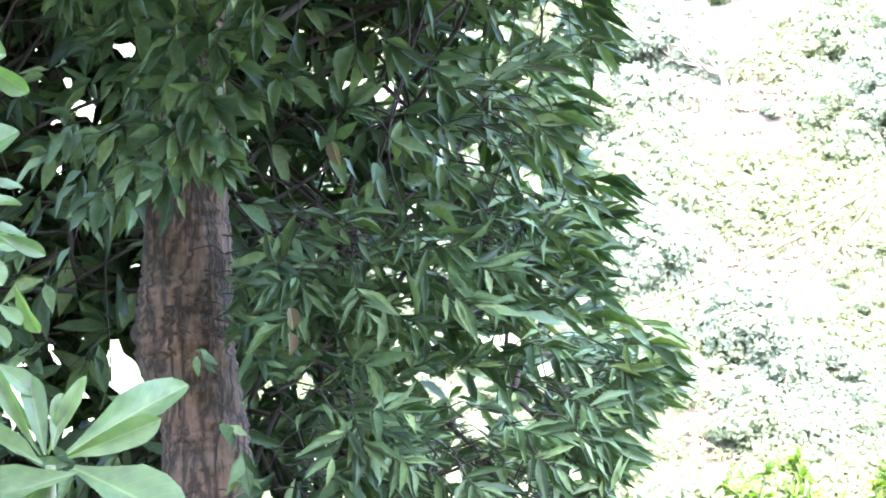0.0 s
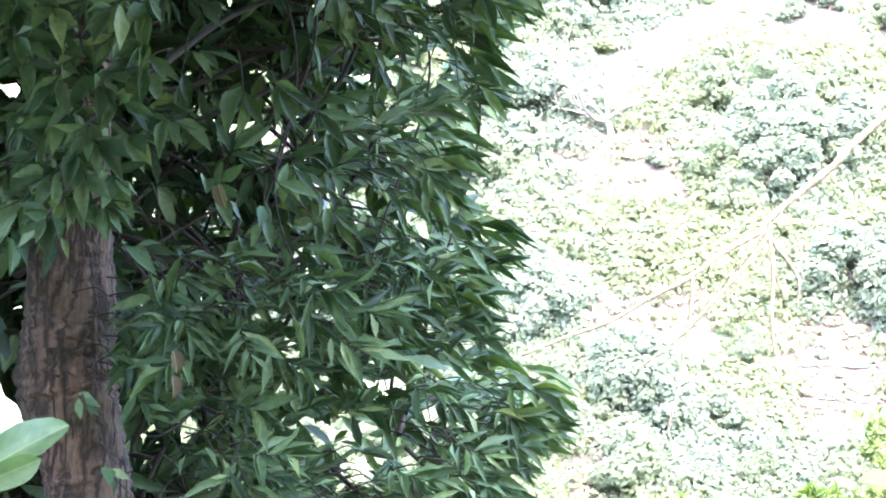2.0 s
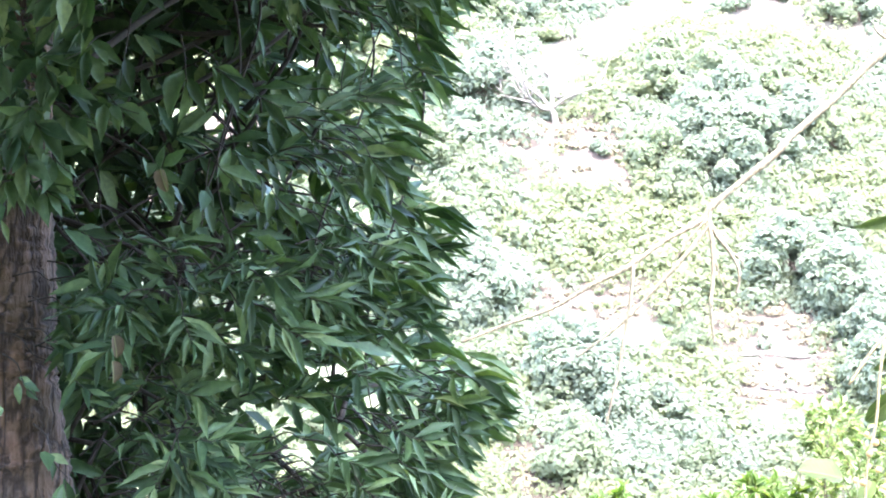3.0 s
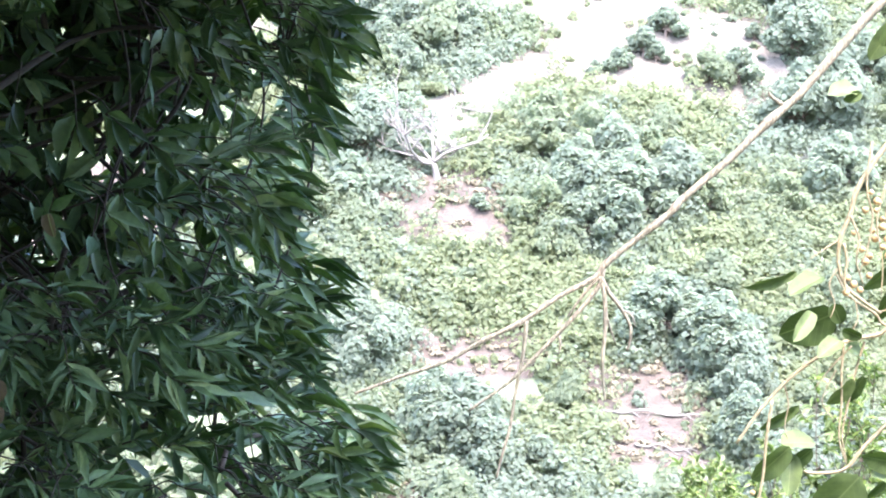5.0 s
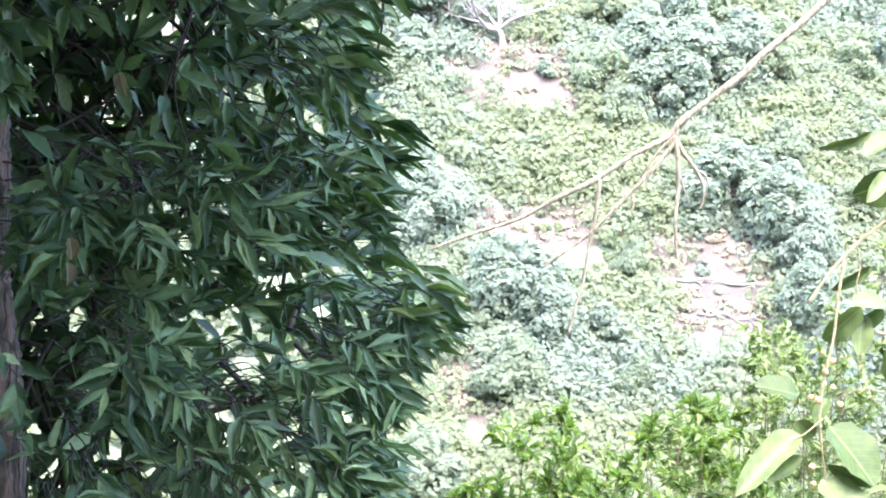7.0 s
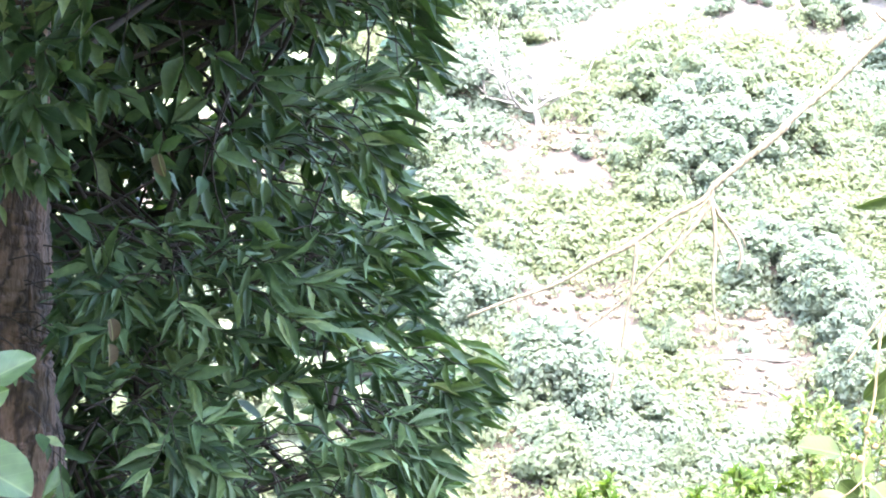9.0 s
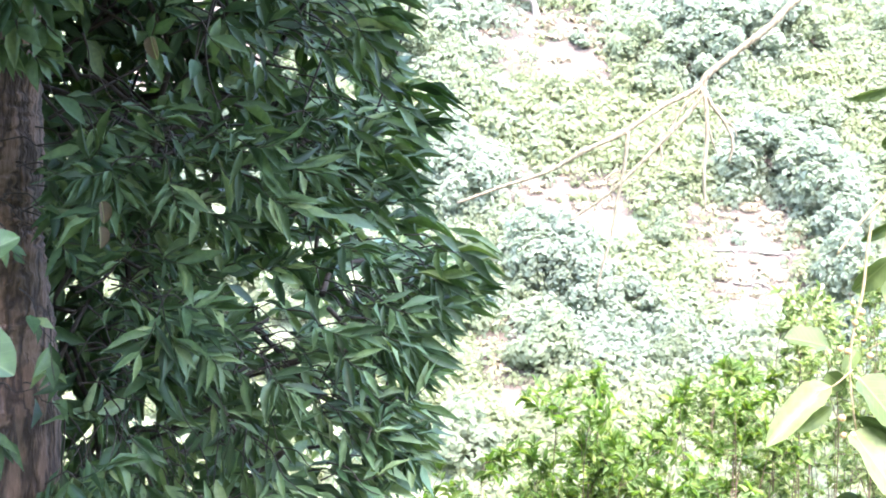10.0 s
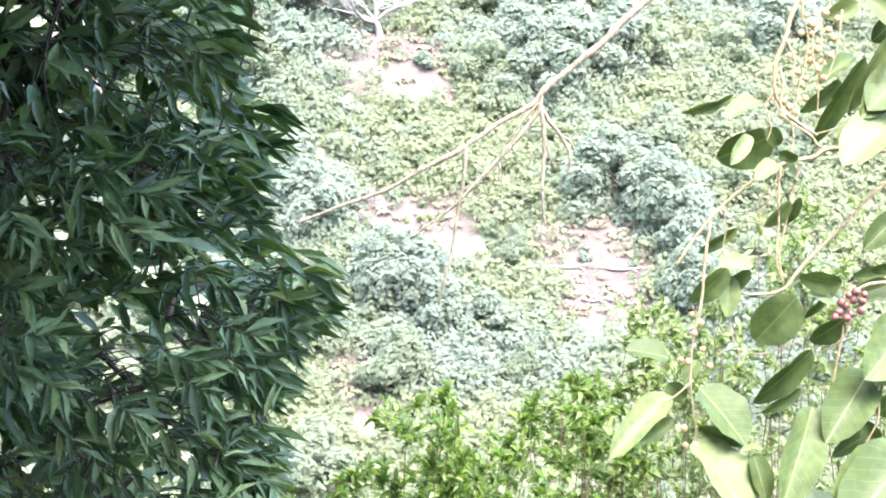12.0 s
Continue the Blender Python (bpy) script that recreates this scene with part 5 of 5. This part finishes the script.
GROUPS = [
    [(1.308, 1.76, 1.207, 1.717, 0.023, 0),
     (1.361, 1.749, 1.28, 1.715, 0.041, 2),
     (1.394, 1.676, 1.287, 1.621, 0.082, 0),
     (1.338, 1.675, 1.291, 1.615, 0.034, 2),
     (1.395, 1.619, 1.341, 1.586, 0.034, 2),
     (1.381, 1.694, 1.404, 1.653, 0.034, 0),
     (1.395, 1.641, 1.438, 1.624, 0.023, 0),
     (1.414, 1.605, 1.464, 1.589, 0.034, 2),
     (1.428, 1.54, 1.386, 1.48, 0.034, 0),
     (1.458, 1.547, 1.435, 1.487, 0.025, 0)],
    [(1.325, 1.479, 1.253, 1.422, 0.025, 0),
     (1.551, 1.799, 1.473, 1.726, 0.034, 0),
     (1.6, 1.848, 1.512, 1.655, 0.041, 0),
     (1.63, 1.891, 1.566, 1.728, 0.037, 0),
     (1.629, 1.694, 1.511, 1.665, 0.076, 2),
     (1.657, 1.802, 1.568, 1.722, 0.069, 2),
     (1.575, 1.848, 1.477, 1.791, 0.03, 2),
     (1.654, 1.934, 1.599, 1.878, 0.048, 1),
     (1.575, 1.961, 1.511, 1.929, 0.041, 0),
     (1.296, 1.395, 1.23, 1.317, 0.05, 0)],
    [(1.284, 1.401, 1.363, 1.408, 0.044, 2),
     (1.357, 1.39, 1.309, 1.342, 0.034, 0),
     (1.315, 1.378, 1.304, 1.295, 0.046, 1),
     (1.537, 1.369, 1.448, 1.377, 0.044, 0),
     (1.445, 1.338, 1.373, 1.236, 0.099, 0),
     (1.469, 1.344, 1.526, 1.327, 0.034, 2),
     (1.537, 1.357, 1.471, 1.284, 0.017, 0),
     (1.551, 1.291, 1.491, 1.237, 0.052, 0),
     (1.658, 1.263, 1.611, 1.16, 0.092, 2),
     (1.491, 1.225, 1.383, 1.099, 0.053, 0)],
    [(1.48, 1.141, 1.401, 1.081, 0.026, 0),
     (1.184, 1.204, 1.093, 1.227, 0.057, 2),
     (1.179, 1.151, 1.223, 1.116, 0.041, 0),
     (1.18, 1.127, 1.037, 1.014, 0.053, 2),
     (1.253, 1.14, 1.347, 1.033, 0.099, 2),
     (1.248, 1.062, 1.36, 1.021, 0.029, 0),
     (1.205, 1.074, 1.14, 1.015, 0.034, 0),
     (1.231, 1.033, 1.344, 0.884, 0.109, 2),
     (1.487, 1.105, 1.399, 0.902, 0.094, 2),
     (1.616, 1.178, 1.501, 1.045, 0.099, 2)],
    [(1.624, 1.13, 1.557, 1.046, 0.052, 0),
     (1.652, 1.01, 1.518, 0.883, 0.126, 2),
     (1.354, 1.009, 1.377, 0.914, 0.048, 1),
     (1.323, 1.015, 1.387, 1.021, 0.017, 2),
     (1.632, 1.046, 1.546, 0.998, 0.034, 1),
     (1.38, 0.949, 1.36, 0.902, 0.03, 0),
     (1.667, 1.413, 1.611, 1.392, 0.025, 0),
     (1.245, 1.199, 1.216, 1.151, 0.03, 1),
     (1.529, 1.201, 1.568, 1.13, 0.034, 1),
     (1.594, 1.076, 1.645, 1.022, 0.039, 0)],
    [(1.695, 1.022, 1.512, 0.859, 0.135, 2),
     (1.677, 1.263, 1.582, 1.175, 0.096, 2),
     (1.665, 1.731, 1.508, 1.629, 0.096, 2),
     (1.676, 1.815, 1.578, 1.74, 0.08, 2),
     (1.585, 1.967, 1.661, 1.898, 0.057, 1),
     (1.661, 1.395, 1.587, 1.379, 0.039, 0),
     (1.668, 1.365, 1.563, 1.333, 0.046, 1),
     (1.683, 1.515, 1.597, 1.442, 0.052, 1),
     (1.676, 1.299, 1.621, 1.25, 0.05, 1),
     (1.686, 1.142, 1.644, 1.082, 0.055, 0)],
    [(1.362, 0.914, 1.327, 0.818, 0.062, 2),
     (1.473, 0.913, 1.599, 0.853, 0.068, 2),
     (1.573, 0.889, 1.502, 0.769, 0.091, 2),
     (1.265, 0.89, 1.181, 0.819, 0.068, 1),
     (1.419, 2.145, 1.352, 2.132, 0.039, 2),
     (1.459, 2.231, 1.475, 2.303, 0.03, 0),
     (1.425, 2.134, 1.389, 2.118, 0.023, 0),
     (1.506, 2.293, 1.459, 2.213, 0.046, 0)],
]
for leaves in GROUPS:
    for bx, bz, tx, tz, w, show in leaves:
        wide = w / math.hypot(tx - bx, tz - bz)
        set_leaf(berry_tree, heart_mesh if wide > 0.85 else oval_mesh, M_BERRY_LEAF, bx, bz, tx, tz, w, show, BY + lrng.normal() * 0.025)


def berry(parent, mat, x, y, z, r, label=""):
    bb = Buf()
    tube(bb, [(x, y, z + r * k) for k in (-1.0, -0.92, -0.7, -0.35, 0.0, 0.35, 0.7, 0.92, 1.0)], [r * k for k in (0.05, 0.4, 0.72, 0.94, 1.0, 0.94, 0.72, 0.4, 0.12)], 10)
    return part("berry", bb, mat, parent, label)


for x, z in [(1.221, 1.298), (1.214, 1.199), (1.24, 1.227), (1.258, 1.192), (1.201, 1.203), (1.228, 1.232), (1.231, 1.025), (1.205, 1.061), (1.215, 1.023), (1.234, 1.282), (1.227, 1.258), (1.462, 1.91), (1.482, 1.875), (1.457, 1.85), (1.499, 1.899), (1.477, 1.815), (1.459, 1.797), (1.489, 1.833), (1.423, 1.736), (1.436, 1.725), (1.403, 1.718), (1.443, 1.927), (1.492, 1.934), (1.407, 1.748), (1.512, 1.882), (1.507, 1.846), (1.476, 1.857), (1.464, 1.833), (1.443, 1.784), (1.453, 1.755), (1.49, 1.798), (1.47, 1.892), (1.517, 1.923), (1.428, 1.808), (1.417, 1.843), (1.438, 1.891)]:
    berry(berry_tree, M_BERRY, x, BY - 0.02 + lrng.normal() * 0.01, z, 0.0055 + 0.003 * lrng.random())
for x, z in [(1.536, 1.307), (1.551, 1.321), (1.565, 1.333), (1.578, 1.312), (1.526, 1.297), (1.549, 1.295), (1.569, 1.351), (1.588, 1.331), (1.563, 1.303), (1.54, 1.327), (1.581, 1.346), (1.556, 1.343)]:
    berry(berry_tree, M_RED, x, BY - 0.03 + lrng.normal() * 0.012, z, 0.008 + 0.002 * lrng.random(), "dull red ripe berry")


# ---- broad-leaved plant close to the camera ----
PY = 2.6
plant_base = Vector((-0.45, PY, land(-0.45, PY)))
plant = thing("broad_leaved_plant", plant_base, "broad-leaved plant with pale green spoon-shaped leaves", "plant")
spoon_mesh = Buf().add(*leaf_form(SPOON, fold=0.1, droop=0.12, wave=0.04, across=2)).mesh("leaf", M_BROAD)
cx, cz = -0.448, 1.353
b = Buf()
tube(b, smooth_path([(plant_base.x, PY, plant_base.z - 0.05), (cx + 0.02, PY, 0.6), (cx, PY, cz)], 8), [0.012, 0.009, 0.006], 9, 0.08)
part("stem", b, M_STALK, plant)
b = Buf()
sx, sz = -0.597, 1.52
tube(b, smooth_path([(plant_base.x - 0.02, PY + 0.05, plant_base.z - 0.05), (sx - 0.03, PY, 0.8), (sx, PY, sz), (sx + 0.03, PY, sz + 0.5)], 8), [0.012, 0.01, 0.006], 9, 0.08)
part("stem", b, M_STALK, plant)
b = Buf()
ax, az, bx_, bz_ = -0.599, 1.597, -0.518, 1.45
tube(b, smooth_path([(ax, PY + 0.12, az), ((ax + bx_) / 2 + 0.004, PY + 0.11, (az + bz_) / 2), (bx_, PY + 0.08, bz_)], 6), [0.0035, 0.003, 0.0025], 7, 0.08)
part("stalk", b, M_BARE, plant, "thin tan leaf stalk")
for bx, bz, tx, tz, w, show in (
        [(-0.423, 1.349, -0.29, 1.298, 0.067, 2),
    (-0.429, 1.366, -0.299, 1.451, 0.043, 2),
    (-0.429, 1.362, -0.323, 1.403, 0.034, 0),
    (-0.45, 1.366, -0.411, 1.456, 0.02, 1),
    (-0.452, 1.366, -0.476, 1.459, 0.028, 1),
    (-0.458, 1.366, -0.522, 1.478, 0.02, 1),
    (-0.455, 1.356, -0.545, 1.408, 0.036, 2),
    (-0.442, 1.346, -0.565, 1.314, 0.052, 2),
    (-0.448, 1.35, -0.506, 1.263, 0.058, 2),
    (-0.416, 1.345, -0.514, 1.322, 0.028, 2),
    (-0.461, 1.385, -0.539, 1.469, 0.026, 1),
    (-0.532, 1.672, -0.479, 1.674, 0.014, 2),
    (-0.536, 1.627, -0.477, 1.618, 0.023, 2),
    (-0.506, 1.616, -0.452, 1.594, 0.019, 1),
    (-0.542, 1.598, -0.496, 1.564, 0.035, 2),
    (-0.49, 1.559, -0.468, 1.5, 0.019, 0),
    (-0.51, 1.537, -0.479, 1.517, 0.019, 2),
    (-0.526, 1.52, -0.497, 1.491, 0.021, 2),
    (-0.514, 1.469, -0.465, 1.435, 0.026, 2),
    (-0.443, 1.372, -0.437, 1.437, 0.022, 1),
    (-0.604, 1.841, -0.501, 1.827, 0.043, 1),
    (-0.546, 1.826, -0.479, 1.778, 0.027, 0),
    (-0.601, 1.668, -0.498, 1.749, 0.045, 2),
    (-0.606, 1.642, -0.49, 1.663, 0.022, 2),
    (-0.587, 1.642, -0.493, 1.602, 0.026, 1),
    (-0.599, 1.61, -0.507, 1.573, 0.043, 2),
    (-0.617, 1.873, -0.508, 1.868, 0.032, 0)]):
    set_leaf(plant, spoon_mesh, M_BROAD, bx, bz, tx, tz, w, show, PY + lrng.normal() * 0.01)


# ---- sunlit shrubs in the middle distance ----
shrub_form = leaf_form([(0.0, 0.15), (0.3, 0.9), (0.6, 0.9), (1.0, 0.05)], fold=0.2, droop=0.15)


def shrub(x, y, top, spread, stems, leaves, size, seed, label, mat=M_SHRUB):
    """Thin stems fanning out from the root, each with side twigs that bear leaves in pairs and a tuft at the tip."""
    r = np.random.default_rng(seed)
    z0 = land(x, y)
    t = thing("shrub", (x, y, z0), label, "shrub", "sunlit shrubs on the bank")
    b, side = Buf(), Buf()
    per = leaves // stems
    for s in range(stems):
        q = (s + 0.5) / stems * 2 - 1 + r.normal() * 0.08
        h = (top - z0) * (1 - 0.3 * q * q) * (1.02 - 0.4 * r.random() ** 2)
        end = np.array([x + q * spread + r.normal() * 0.1, y + r.normal() * 0.25, z0 + h])
        mid_ = np.array([x + q * spread * 0.55 + r.normal() * 0.06, y + r.normal() * 0.1, z0 + h * 0.55])
        path = smooth_path([(x + q * 0.08, y, z0 - 0.1), mid_, end * 0.7 + mid_ * 0.3 + r.normal(size=3) * 0.04, end], 8)
        w = Buf()
        tube(w, path, [0.005, 0.003, 0.0015], 6, 0.1)
        part("stem", w, M_SHOOT, t)
        twigs = [(path[int(len(path) * 0.86):], 0.5)]
        for k in range(int(r.integers(6, 10))):
            p = path[int((0.42 + 0.5 * r.random()) * (len(path) - 1))]
            d = r.normal(size=3) * np.array([0.8, 0.8, 0.35]) + np.array([0, 0, 0.55])
            d /= np.linalg.norm(d)
            line = smooth_path([p, p + d * 0.09 + np.array([0, 0, -0.01]), p + d * r.uniform(0.13, 0.26) + np.array([0, 0, 0.03])], 4)
            tube(side, line, [0.0025, 0.0014], 5)
            twigs.append((line, 1.0))
        for line, share in twigs:
            n_ = max(6, int(per / len(twigs) * (0.6 + 0.8 * r.random())))
            u = 0.2 + 0.8 * r.random(n_) ** 0.7
            on = line[(u * (len(line) - 1)).astype(int)]
            ahead = (line[-1] - line[0]) / (np.linalg.norm(line[-1] - line[0]) + 1e-9)
            d = r.normal(size=(n_, 3)) * 0.75 + ahead * 0.7
            turns = frames_of(d, np.array([0.25, -0.45, 0.8]) + r.normal(size=(n_, 3)) * 0.35)
            ln = size * r.uniform(0.55, 1.3, n_)
            add_leaves(b, shrub_form, on, turns, ln, ln * r.uniform(0.3, 0.48, n_))
    tagged(part("twig", side, M_SHOOT, t), kind="stuff")
    tagged(part("foliage", b, mat, t), kind="stuff")
    return t


for args in ((1.3, 11.7, 0.02, 0.45, 9, 1000, 0.07, 1, "yellow-green small-leaved shrub in full sun"),
             (1.75, 12.0, 0.5, 0.32, 12, 1900, 0.068, 2, "upright yellow-green shrub with thin stems"),
             (2.12, 12.1, 0.45, 0.36, 12, 2000, 0.07, 3, "bright green open shrub in full sun"),
             (2.62, 12.0, 0.55, 0.38, 14, 2300, 0.072, 4, "dense bright green shrub with reddish stalks"),
             (3.15, 12.2, 0.97, 0.45, 14, 2200, 0.058, 5, "tall small-leaved pale green shrub on the bank", M_SHRUB_PALE),
             (3.75, 12.2, 1.5, 0.5, 16, 2500, 0.055, 6, "tall small-leaved pale green shrub on the bank", M_SHRUB_PALE),
             (4.4, 12.4, 1.72, 0.55, 16, 2500, 0.055, 7, "tall small-leaved pale green shrub on the bank", M_SHRUB_PALE),
             (1.55, 13.1, -0.2, 0.5, 14, 2200, 0.06, 8, "pale green bushy shrub behind taller shoots", M_SHRUB_PALE),
             (2.15, 13.2, 0.12, 0.55, 16, 3000, 0.06, 9, "pale green bushy shrub behind taller shoots", M_SHRUB_PALE),
             (2.8, 13.3, 0.42, 0.55, 16, 3200, 0.058, 10, "pale green bushy shrub behind taller shoots", M_SHRUB_PALE),
             (3.5, 13.4, 0.95, 0.6, 16, 3200, 0.058, 11, "pale green bushy shrub behind taller shoots", M_SHRUB_PALE)):
    shrub(*args)
